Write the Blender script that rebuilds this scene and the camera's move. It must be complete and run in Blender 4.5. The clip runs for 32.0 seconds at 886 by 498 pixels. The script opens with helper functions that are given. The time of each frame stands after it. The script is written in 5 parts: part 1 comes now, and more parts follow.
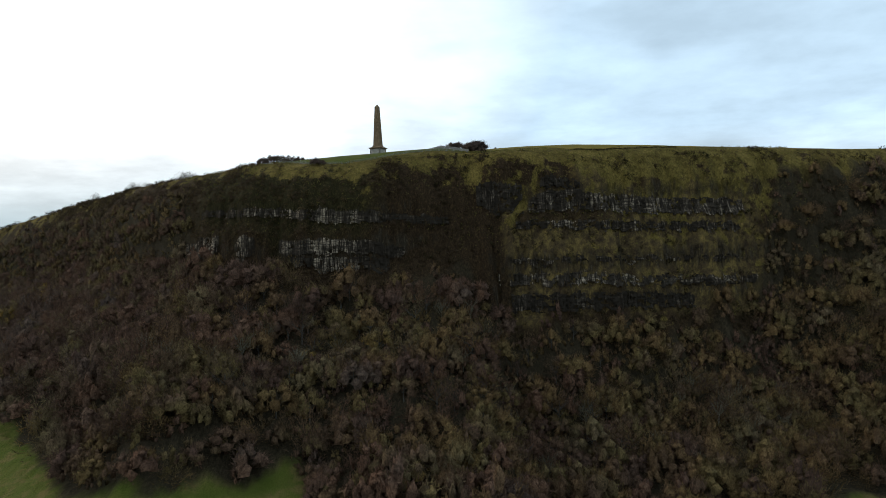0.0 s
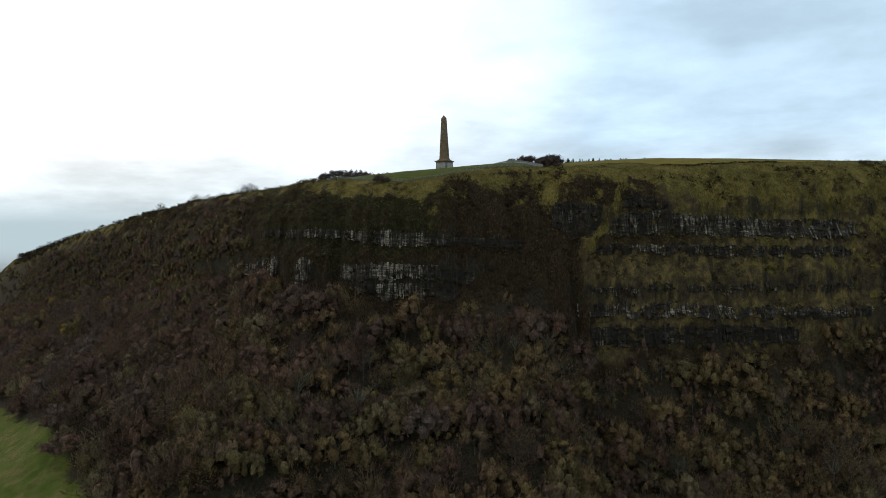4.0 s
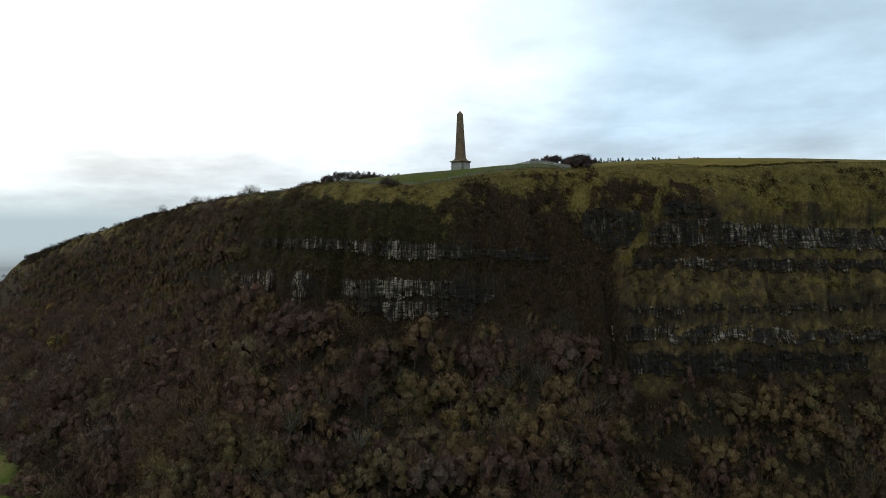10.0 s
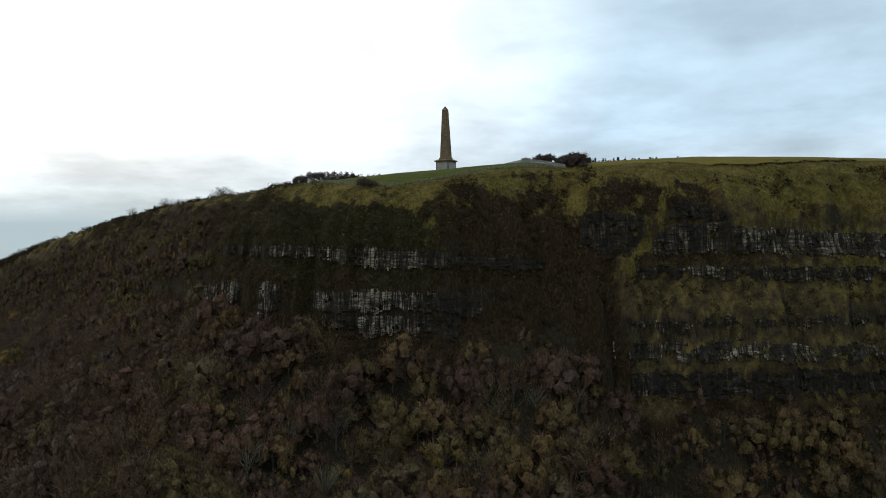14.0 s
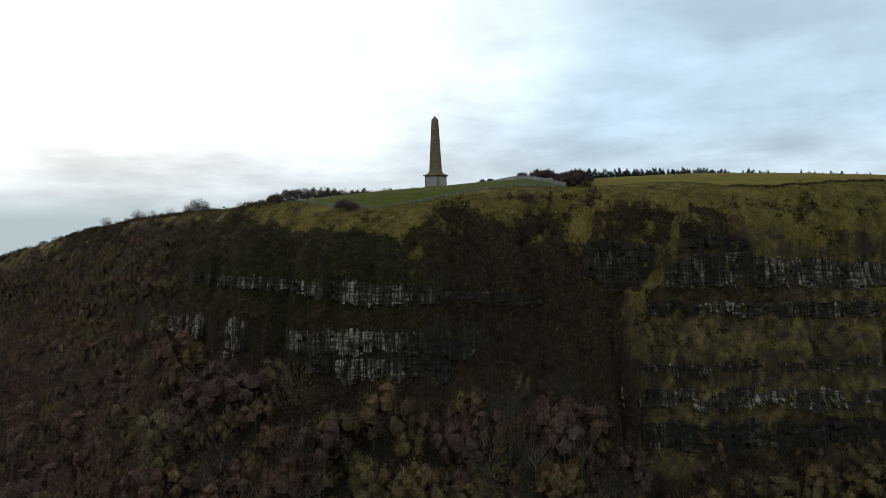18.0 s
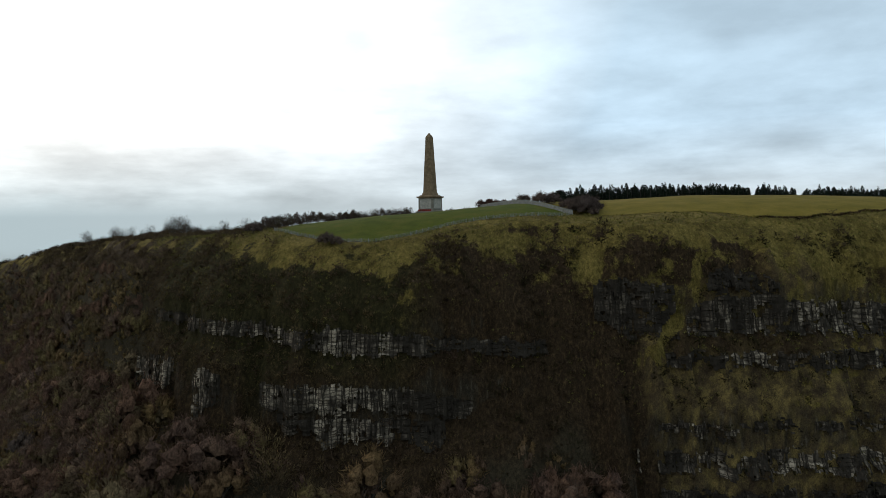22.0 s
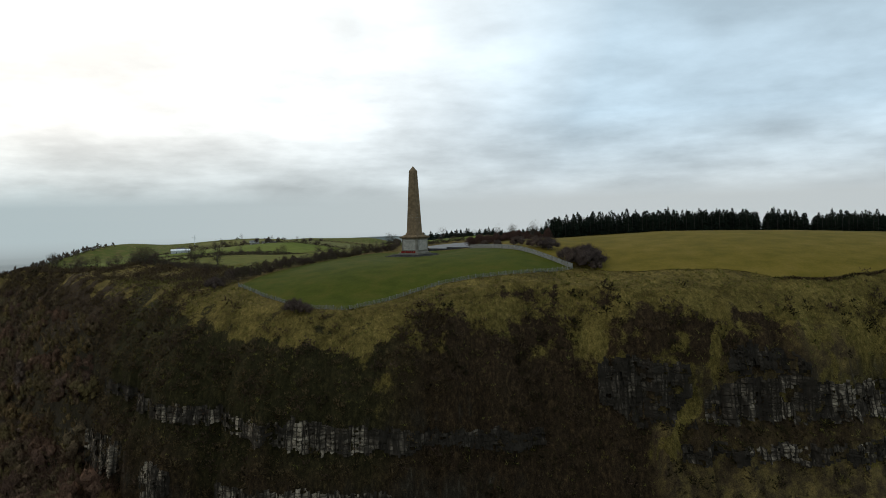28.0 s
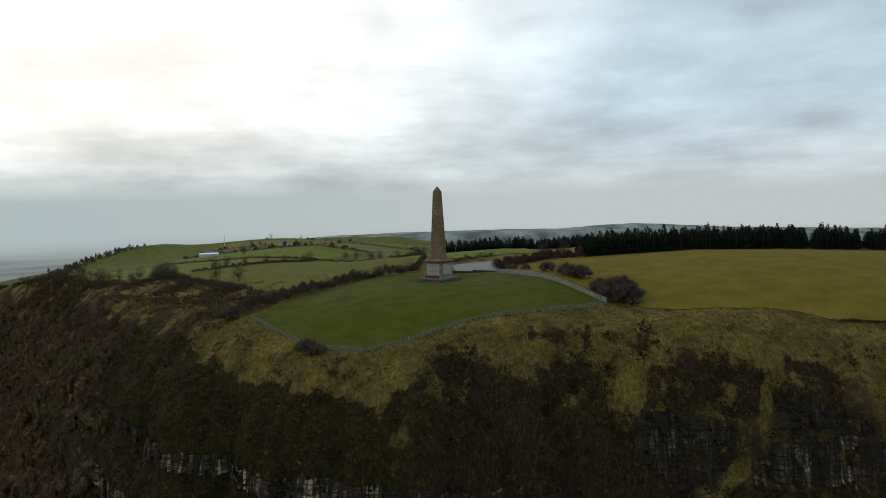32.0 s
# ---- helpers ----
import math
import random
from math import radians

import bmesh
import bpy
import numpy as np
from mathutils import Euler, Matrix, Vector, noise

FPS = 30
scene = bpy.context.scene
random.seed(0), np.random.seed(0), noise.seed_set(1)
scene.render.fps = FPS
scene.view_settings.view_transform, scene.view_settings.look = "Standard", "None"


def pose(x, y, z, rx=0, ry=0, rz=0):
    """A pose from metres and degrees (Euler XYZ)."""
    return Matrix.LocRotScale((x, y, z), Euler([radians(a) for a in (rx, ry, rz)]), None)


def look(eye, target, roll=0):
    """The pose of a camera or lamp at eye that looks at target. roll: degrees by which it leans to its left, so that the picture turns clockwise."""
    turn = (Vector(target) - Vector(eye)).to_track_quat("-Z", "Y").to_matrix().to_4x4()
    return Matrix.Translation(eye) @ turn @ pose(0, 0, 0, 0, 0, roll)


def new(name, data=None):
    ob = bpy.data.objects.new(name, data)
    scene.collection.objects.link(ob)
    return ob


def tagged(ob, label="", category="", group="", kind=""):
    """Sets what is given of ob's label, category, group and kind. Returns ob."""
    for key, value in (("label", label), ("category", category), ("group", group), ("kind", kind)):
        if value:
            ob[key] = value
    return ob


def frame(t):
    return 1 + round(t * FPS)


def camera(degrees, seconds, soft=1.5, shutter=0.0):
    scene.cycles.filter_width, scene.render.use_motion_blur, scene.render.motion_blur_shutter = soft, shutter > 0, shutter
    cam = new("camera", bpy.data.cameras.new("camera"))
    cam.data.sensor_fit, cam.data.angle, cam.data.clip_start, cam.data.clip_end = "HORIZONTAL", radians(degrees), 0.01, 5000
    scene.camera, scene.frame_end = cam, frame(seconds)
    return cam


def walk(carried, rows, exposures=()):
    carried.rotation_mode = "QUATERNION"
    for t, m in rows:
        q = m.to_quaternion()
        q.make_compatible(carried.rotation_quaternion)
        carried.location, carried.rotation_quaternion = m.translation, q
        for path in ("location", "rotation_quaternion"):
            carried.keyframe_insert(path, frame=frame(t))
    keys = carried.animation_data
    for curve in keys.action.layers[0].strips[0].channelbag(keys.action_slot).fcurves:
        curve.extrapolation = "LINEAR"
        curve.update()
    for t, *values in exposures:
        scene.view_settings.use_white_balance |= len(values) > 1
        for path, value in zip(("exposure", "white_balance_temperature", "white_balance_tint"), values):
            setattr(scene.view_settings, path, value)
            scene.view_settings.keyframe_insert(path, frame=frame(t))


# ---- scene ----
cam = camera(66.0, 32.0, 0.75)
PATH = [  # seconds, eye, yaw, pitch, roll
    (0.0, 15.36, -455.18, -49.68, -3.30, -1.41, 1.28),
    (0.5, 16.93, -453.29, -49.65, -3.06, -1.23, 1.50),
    (1.0, 17.16, -449.54, -48.90, -2.92, -1.14, 1.51),
    (1.5, 16.21, -445.17, -47.36, -2.16, -1.15, 1.40),
    (2.0, 14.32, -441.70, -46.02, -1.17, -1.07, 1.30),
    (2.5, 12.94, -437.63, -44.40, -0.40, -1.10, 1.14),
    (3.0, 11.95, -434.83, -43.04, 0.64, -1.07, 0.97),
    (3.5, 10.99, -431.44, -40.69, 1.47, -1.20, 0.80),
    (5.5, 11.88, -417.67, -34.68, 1.99, -1.26, 0.79),
    (6.0, 12.30, -414.38, -33.35, 2.63, -1.34, 0.74),
    (6.5, 11.75, -411.35, -34.45, 2.82, -1.08, 0.71),
    (7.0, 11.64, -408.17, -34.08, 3.10, -1.12, 0.69),
    (7.5, 11.01, -405.58, -34.06, 3.30, -1.13, 0.68),
    (8.0, 10.84, -402.20, -33.72, 3.36, -1.23, 0.63),
    (8.5, 10.76, -398.89, -33.45, 3.23, -1.32, 0.67),
    (9.0, 11.01, -395.98, -33.02, 3.29, -1.43, 0.69),
    (9.5, 10.82, -392.75, -32.95, 3.14, -1.44, 0.76),
    (10.0, 10.60, -389.70, -33.02, 3.12, -1.43, 0.73),
    (10.5, 10.68, -386.58, -33.14, 2.99, -1.41, 0.73),
    (11.0, 10.61, -383.19, -33.26, 2.91, -1.38, 0.73),
    (11.5, 10.28, -380.15, -33.10, 2.75, -1.40, 0.74),
    (12.0, 10.88, -376.67, -32.84, 2.77, -1.42, 0.70),
    (12.5, 10.74, -372.90, -32.86, 2.56, -1.32, 0.67),
    (13.0, 11.20, -368.99, -32.12, 2.45, -1.40, 0.72),
    (13.5, 11.60, -364.97, -32.16, 2.31, -1.23, 0.79),
    (15.5, 11.25, -350.52, -27.59, 1.99, -1.39, 0.87),
    (16.0, 11.81, -347.20, -26.01, 1.93, -1.47, 0.82),
    (16.5, 11.99, -343.67, -24.59, 1.71, -1.46, 0.85),
    (17.0, 12.32, -340.31, -23.28, 1.56, -1.44, 0.84),
    (17.5, 12.39, -336.73, -21.79, 1.52, -1.43, 0.84),
    (18.0, 12.18, -333.53, -20.14, 1.57, -1.54, 0.85),
    (18.5, 12.16, -330.18, -18.14, 1.61, -1.70, 0.92),
    (19.0, 12.52, -326.84, -16.72, 1.63, -1.75, 0.98),
    (19.5, 12.42, -323.79, -15.08, 1.63, -1.76, 0.93),
    (20.0, 12.80, -320.54, -13.42, 1.57, -1.81, 0.89),
    (20.5, 13.12, -317.19, -11.72, 1.40, -1.85, 1.00),
    (21.0, 13.43, -314.10, -10.42, 1.32, -1.82, 0.96),
    (21.5, 13.08, -310.91, -8.76, 1.29, -1.81, 1.01),
    (22.0, 13.29, -307.91, -7.09, 1.47, -1.78, 0.95),
    (22.5, 13.40, -305.01, -5.21, 1.43, -1.82, 0.89),
    (23.0, 13.79, -302.23, -3.17, 1.30, -1.95, 0.99),
    (23.5, 13.95, -299.65, -1.55, 1.31, -1.97, 0.97),
    (24.0, 14.40, -296.98, 1.16, 1.29, -2.34, 1.00),
    (24.5, 14.64, -294.52, 2.62, 1.30, -2.35, 1.13),
    (25.0, 14.79, -292.22, 4.51, 1.16, -2.47, 1.20),
    (25.5, 15.34, -290.01, 6.84, 1.19, -2.67, 1.25),
    (27.5, 15.60, -281.41, 13.69, 0.88, -2.87, 1.25),
    (28.0, 15.70, -279.65, 14.97, 0.85, -2.73, 1.28),
    (28.5, 16.31, -277.45, 17.06, 0.88, -2.94, 1.35),
    (29.0, 16.74, -275.30, 19.52, 1.00, -3.20, 1.52),
    (29.5, 16.83, -273.65, 21.31, 0.91, -3.21, 1.51),
    (30.0, 16.90, -271.85, 23.29, 0.77, -3.39, 1.49),
    (30.5, 17.06, -270.29, 24.93, 0.92, -3.44, 1.51),
    (31.0, 17.20, -268.49, 26.04, 1.25, -3.43, 1.57),
    (31.5, 17.30, -266.82, 26.40, 2.36, -3.37, 1.35),
    (32.0, 17.83, -264.90, 26.15, 3.46, -3.19, 1.23),
]
walk(cam, [(t, pose(x, y, z, 90 + pitch, 0, yaw) @ pose(0, 0, 0, 0, 0, -roll)) for t, x, y, z, yaw, pitch, roll in PATH],
     [(0.0, 0.14, 6380, 10), (13.0, 0.0, 6470, 10), (25.0, -0.09, 6560, 10), (32.0, -0.19, 6820, 10)])

# ---- world, sun and exposure ----
SUN_FROM = Vector((-0.72, 0.58, 0.42)).normalized()
world = bpy.data.worlds.new("sky")
scene.world = world
world.use_nodes = True


class Nodes:
    """Short hand for building node trees."""

    def __init__(self, tree):
        self.t = tree
        tree.nodes.clear()

    def n(self, kind, ins=None, **props):
        node = self.t.nodes.new("ShaderNode" + kind)
        for k, v in props.items():
            if k == "operation":
                node.operation = v
            elif k == "blend":
                node.blend_type = v
            elif k == "data":
                node.data_type = v
            elif k == "attribute":
                node.attribute_name = v
            elif k == "dims":
                node.noise_dimensions = v
            elif k == "feature":
                node.feature = v
        for k, v in (ins or {}).items():
            if isinstance(v, bpy.types.NodeSocket):
                self.t.links.new(v, node.inputs[k])
            else:
                node.inputs[k].default_value = v
        return node

    def math(self, op, a, b=0.0, c=0.0):
        return self.n("Math", {0: a, 1: b, 2: c}, operation=op).outputs[0]

    def mix(self, fac, a, b, blend="MIX"):
        node = self.n("Mix", data="RGBA", blend=blend)
        for i, v in ((0, fac), (6, a), (7, b)):
            if isinstance(v, bpy.types.NodeSocket):
                self.t.links.new(v, node.inputs[i])
            else:
                node.inputs[i].default_value = v if i == 0 else (*v[:3], 1)
        return node.outputs[2]

    def ramp(self, fac, stops):
        node = self.n("ValToRGB", {0: fac})
        el = node.color_ramp.elements
        while len(el) < len(stops):
            el.new(0.5)
        for e, (p, c) in zip(el, stops):
            e.position = p
            e.color = (*c, 1) if len(c) == 3 else c
        return node.outputs[0]

    def noise(self, vec, scale, detail=4.0, rough=0.55):
        return self.n("TexNoise", {"Vector": vec, "Scale": scale, "Detail": detail, "Roughness": rough}).outputs[0]


def build_sky():
    k = Nodes(world.node_tree)
    way = k.n("TexCoord").outputs["Generated"]
    sep = k.n("SeparateXYZ", {0: way})
    x, y, z = sep.outputs[0], sep.outputs[1], sep.outputs[2]
    sky = k.t.nodes.new("ShaderNodeTexSky")
    sky.sky_type, sky.sun_disc = "NISHITA", False
    sky.sun_elevation = math.asin(SUN_FROM.z)
    sky.sun_rotation = math.atan2(SUN_FROM.x, SUN_FROM.y)
    clear = k.mix(1.0, sky.outputs[0], (0.11, 0.11, 0.11), "MULTIPLY")
    # a cloud deck seen in perspective
    lift = k.math("ADD", k.math("MAXIMUM", z, 0.0), 0.26)
    deck = k.n("CombineXYZ", {0: k.math("DIVIDE", x, lift), 1: k.math("DIVIDE", y, lift), 2: 0.3}).outputs[0]
    big = k.noise(deck, 0.50, 5.0, 0.52)
    fine = k.noise(deck, 1.9, 4.0, 0.46)
    thick = k.math("ADD", k.math("MULTIPLY", big, 0.7), k.math("MULTIPLY", fine, 0.3))
    cover = k.n("MapRange", {0: thick, 1: 0.33, 2: 0.44, 3: 0.0, 4: 1.0}).outputs[0]
    shade = k.n("MapRange", {0: thick, 1: 0.40, 2: 0.64, 3: 1.12, 4: 0.80}).outputs[0]
    # the veil is brighter towards the hidden sun
    dot = k.n("VectorMath", {0: way, 1: tuple(SUN_FROM)}, operation="DOT_PRODUCT").outputs["Value"]
    glow = k.n("MapRange", {0: dot, 1: 0.48, 2: 0.90, 3: 0.0, 4: 1.0}).outputs[0]
    tone = k.mix(glow, (0.63, 0.825, 0.985), (1.35, 1.35, 1.32))
    cloud = k.mix(1.0, tone, shade, "MULTIPLY")
    full = k.mix(cover, k.mix(0.85, clear, (0.70, 0.94, 1.06)), cloud)
    wisp = k.noise(k.n("CombineXYZ", {0: k.math("MULTIPLY", x, 3.0), 1: k.math("MULTIPLY", y, 3.0), 2: k.math("MULTIPLY", z, 8.5)}).outputs[0], 1.7, 7.0, 0.57)
    streak = k.n("MapRange", {0: wisp, 1: 0.34, 2: 0.66, 3: 0.85, 4: 1.17}).outputs[0]
    reach = k.n("MapRange", {0: z, 1: 0.5, 2: 0.12, 3: 0.3, 4: 1.0}).outputs[0]
    full = k.mix(reach, full, k.mix(1.0, full, streak, "MULTIPLY"))
    # low bank over the lough and the far land
    low = k.n("MapRange", {0: z, 1: 0.14, 2: 0.022, 3: 0.0, 4: 1.0}).outputs[0]
    bank = k.mix(k.n("MapRange", {0: x, 1: -0.55, 2: 0.1}).outputs[0], (0.475, 0.575, 0.61), (0.57, 0.635, 0.665))
    bank = k.mix(k.n("MapRange", {0: z, 1: 0.018, 2: 0.045, 3: 0.0, 4: 1.0}).outputs[0], bank, k.mix(1.0, bank, streak, "MULTIPLY"))
    full = k.mix(low, full, bank)
    shred = k.noise(k.n("CombineXYZ", {0: k.math("MULTIPLY", x, 6.0), 1: k.math("MULTIPLY", y, 6.0), 2: k.math("MULTIPLY", z, 30.0)}).outputs[0], 1.2, 5.0, 0.55)
    torn = k.n("MapRange", {0: shred, 1: 0.36, 2: 0.68, 3: 0.92, 4: 1.16}).outputs[0]
    where = k.math("MULTIPLY", k.n("MapRange", {0: z, 1: 0.02, 2: 0.05}).outputs[0], k.n("MapRange", {0: z, 1: 0.22, 2: 0.08}).outputs[0])
    full = k.mix(where, full, k.mix(1.0, full, torn, "MULTIPLY"))
    bg = k.n("Background", {"Color": full, "Strength": 1.0})
    o = k.n("OutputWorld", {"Surface": bg.outputs[0]})


build_sky()
sun = new("sun", bpy.data.lights.new("sun", "SUN"))
sun.data.energy, sun.data.angle, sun.data.color = 0.5, radians(14), (1.0, 0.90, 0.76)
sun.matrix_world = look(SUN_FROM * 900, (0, 0, 0))

# ---- materials ----


def material(name, rough=0.9, spec=0.04):
    m = bpy.data.materials.new(name)
    m.use_nodes = True
    k = Nodes(m.node_tree)
    bsdf = k.n("BsdfPrincipled", {"Roughness": rough, "Specular IOR Level": spec})
    k.n("OutputMaterial", {"Surface": bsdf.outputs[0]})
    return m, k, bsdf


def bump(k, bsdf, height_socket, strength, distance):
    b = k.n("Bump", {"Height": height_socket, "Strength": strength, "Distance": distance})
    k.t.links.new(b.outputs[0], bsdf.inputs["Normal"])


def put(k, bsdf, colour):
    k.t.links.new(colour, bsdf.inputs["Base Color"])


def mat_mottled(name, a, b, c, size=4.0, fine=0.4, rough=0.95, relief=0.3, stretch=(1, 1, 1)):
    """Three tones in two sizes of blotch, with relief."""
    m, k, bsdf = material(name, rough)
    pos = k.n("VectorMath", {0: k.n("NewGeometry").outputs["Position"], 1: stretch}, operation="MULTIPLY").outputs[0]
    n1, n2 = k.noise(pos, 1 / size, 5.0, 0.6), k.noise(pos, 1 / fine, 4.0, 0.65)
    base = k.ramp(n1, ((0.36, a), (0.5, b), (0.66, c)))
    put(k, bsdf, k.mix(k.n("MapRange", {0: n2, 1: 0.3, 2: 0.7, 3: 0.0, 4: 0.55}).outputs[0], base, k.mix(1.0, base, (0.45, 0.45, 0.4), "MULTIPLY")))
    if relief:
        bump(k, bsdf, n2, 0.8, relief)
    return m


def mat_foliage(name, stops, rough=0.85, stand=0.0, own=1.0, grain=0.0):
    """Twigs and leaves: the tone goes by the plant, and where stand is set also by the stand it grows in (metres across)."""
    m, k, bsdf = material(name, rough)
    tint = k.n("Attribute", attribute="tint").outputs["Fac"]
    geo = k.n("NewGeometry")
    each = k.math("ADD", tint, k.n("ObjectInfo").outputs["Random"])
    whole = k.math("FRACT", each)
    if stand:
        drift = k.n("MapRange", {0: k.noise(geo.outputs["Position"], 1 / stand, 2.0, 0.5), 1: 0.28, 2: 0.72}).outputs[0]
        whole = k.math("ADD", k.math("MULTIPLY", whole, own), k.math("MULTIPLY", drift, 1 - own))
    jig = geo.outputs["Random Per Island"]
    base = k.ramp(whole, stops)
    value = k.n("MapRange", {0: jig, 3: 0.84, 4: 1.18}).outputs[0]
    base = k.mix(1.0, base, value, "MULTIPLY")
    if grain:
        # fine twigs too small to stand apart; the shade between them is put into the colour
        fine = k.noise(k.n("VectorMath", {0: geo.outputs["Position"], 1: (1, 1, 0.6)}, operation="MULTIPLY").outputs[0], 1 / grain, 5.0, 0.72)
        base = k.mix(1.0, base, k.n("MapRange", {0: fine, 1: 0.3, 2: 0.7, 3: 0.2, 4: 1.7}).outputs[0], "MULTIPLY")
    put(k, bsdf, base)
    # twigs fringe a rounded crown: they take part of their slope from it
    swell = k.n("VectorMath", {0: k.n("Attribute", attribute="swell").outputs["Vector"], 1: (1.6, 1.6, 1.6)}, operation="MULTIPLY").outputs[0]
    world_swell = k.t.nodes.new("ShaderNodeVectorTransform")
    world_swell.vector_type, world_swell.convert_from, world_swell.convert_to = "VECTOR", "OBJECT", "WORLD"
    k.t.links.new(swell, world_swell.inputs[0])
    both = k.n("VectorMath", {0: geo.outputs["Normal"], 1: world_swell.outputs[0]}, operation="ADD").outputs[0]
    slope = k.n("VectorMath", {0: both}, operation="NORMALIZE").outputs[0]
    if grain:
        slope = k.n("Bump", {"Height": fine, "Strength": 0.8, "Distance": 0.6, "Normal": slope}).outputs[0]
    k.t.links.new(slope, bsdf.inputs["Normal"])
    return m


WOOD_STOPS = ((0.0, (0.075, 0.053, 0.042)), (0.14, (0.093, 0.060, 0.042)), (0.26, (0.115, 0.060, 0.035)), (0.36, (0.075, 0.043, 0.030)), (0.46, (0.103, 0.060, 0.031)),
              (0.55, (0.129, 0.076, 0.031)), (0.64, (0.112, 0.079, 0.031)), (0.74, (0.087, 0.051, 0.031)), (0.86, (0.122, 0.088, 0.042)), (0.95, (0.174, 0.100, 0.023)), (1.0, (0.105, 0.072, 0.031)))
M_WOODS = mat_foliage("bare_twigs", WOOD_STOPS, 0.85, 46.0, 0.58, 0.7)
M_SCRUB = mat_foliage("dark_scrub", ((0.0, (0.0190, 0.0165, 0.0056)), (0.2, (0.0235, 0.0170, 0.0066)), (0.4, (0.0600, 0.0360, 0.0220)), (0.6, (0.0530, 0.0360, 0.0165)), (0.8, (0.0830, 0.0530, 0.0240)), (1.0, (0.0480, 0.0290, 0.0190))))
M_HEDGE = mat_foliage("hedge_twigs", ((0.0, (0.0663, 0.0448, 0.0352)), (0.5, (0.0578, 0.0448, 0.0256)), (1.0, (0.0782, 0.0528, 0.0400))))
M_CONIFER = mat_foliage("spruce_needles", ((0.0, (0.0147, 0.0203, 0.0136)), (0.5, (0.0202, 0.0265, 0.0163)), (1.0, (0.0129, 0.0172, 0.0122))))
M_TUFT = mat_foliage("dry_grass_blades", ((0.0, (0.1470, 0.1206, 0.0280)), (0.5, (0.1019, 0.0936, 0.0210)), (1.0, (0.2009, 0.1560, 0.0460))))
M_ASH = mat_mottled("pale_ash_bark", (0.11, 0.095, 0.066), (0.155, 0.135, 0.096), (0.21, 0.185, 0.135), 0.9, 0.12, 0.9, 0.02)
M_BARK = mat_mottled("bark", (0.05, 0.042, 0.034), (0.08, 0.07, 0.058), (0.12, 0.11, 0.09), 0.8, 0.1, 0.9, 0.02)
M_LAWN = mat_mottled("mown_grass", (0.0415, 0.0512, 0.0040), (0.0541, 0.0624, 0.0053), (0.0722, 0.0673, 0.0086), 7.0, 0.5, 0.9, 0.02)
M_GRAZED = mat_mottled("grazed_grass", (0.0660, 0.0740, 0.0080), (0.0880, 0.0890, 0.0100), (0.1200, 0.1000, 0.0180), 9.0, 0.6, 0.9, 0.02)
M_PASTURE = mat_mottled("rough_pasture", (0.1018, 0.0767, 0.0089), (0.1294, 0.0933, 0.0119), (0.1560, 0.1078, 0.0188), 10.0, 0.6, 0.9, 0.03)

M_TARMAC = mat_mottled("wet_tarmac", (0.075, 0.075, 0.08), (0.10, 0.10, 0.105), (0.125, 0.125, 0.125), 3.0, 0.3, 0.45, 0.01)
# the haze of distance is mixed into these hill tones
M_FAR = mat_mottled("hazed_distant_hills", (0.092, 0.112, 0.112), (0.165, 0.188, 0.182), (0.265, 0.280, 0.262), 130.0, 30.0, 1.0, 0, (1, 0.3, 1))


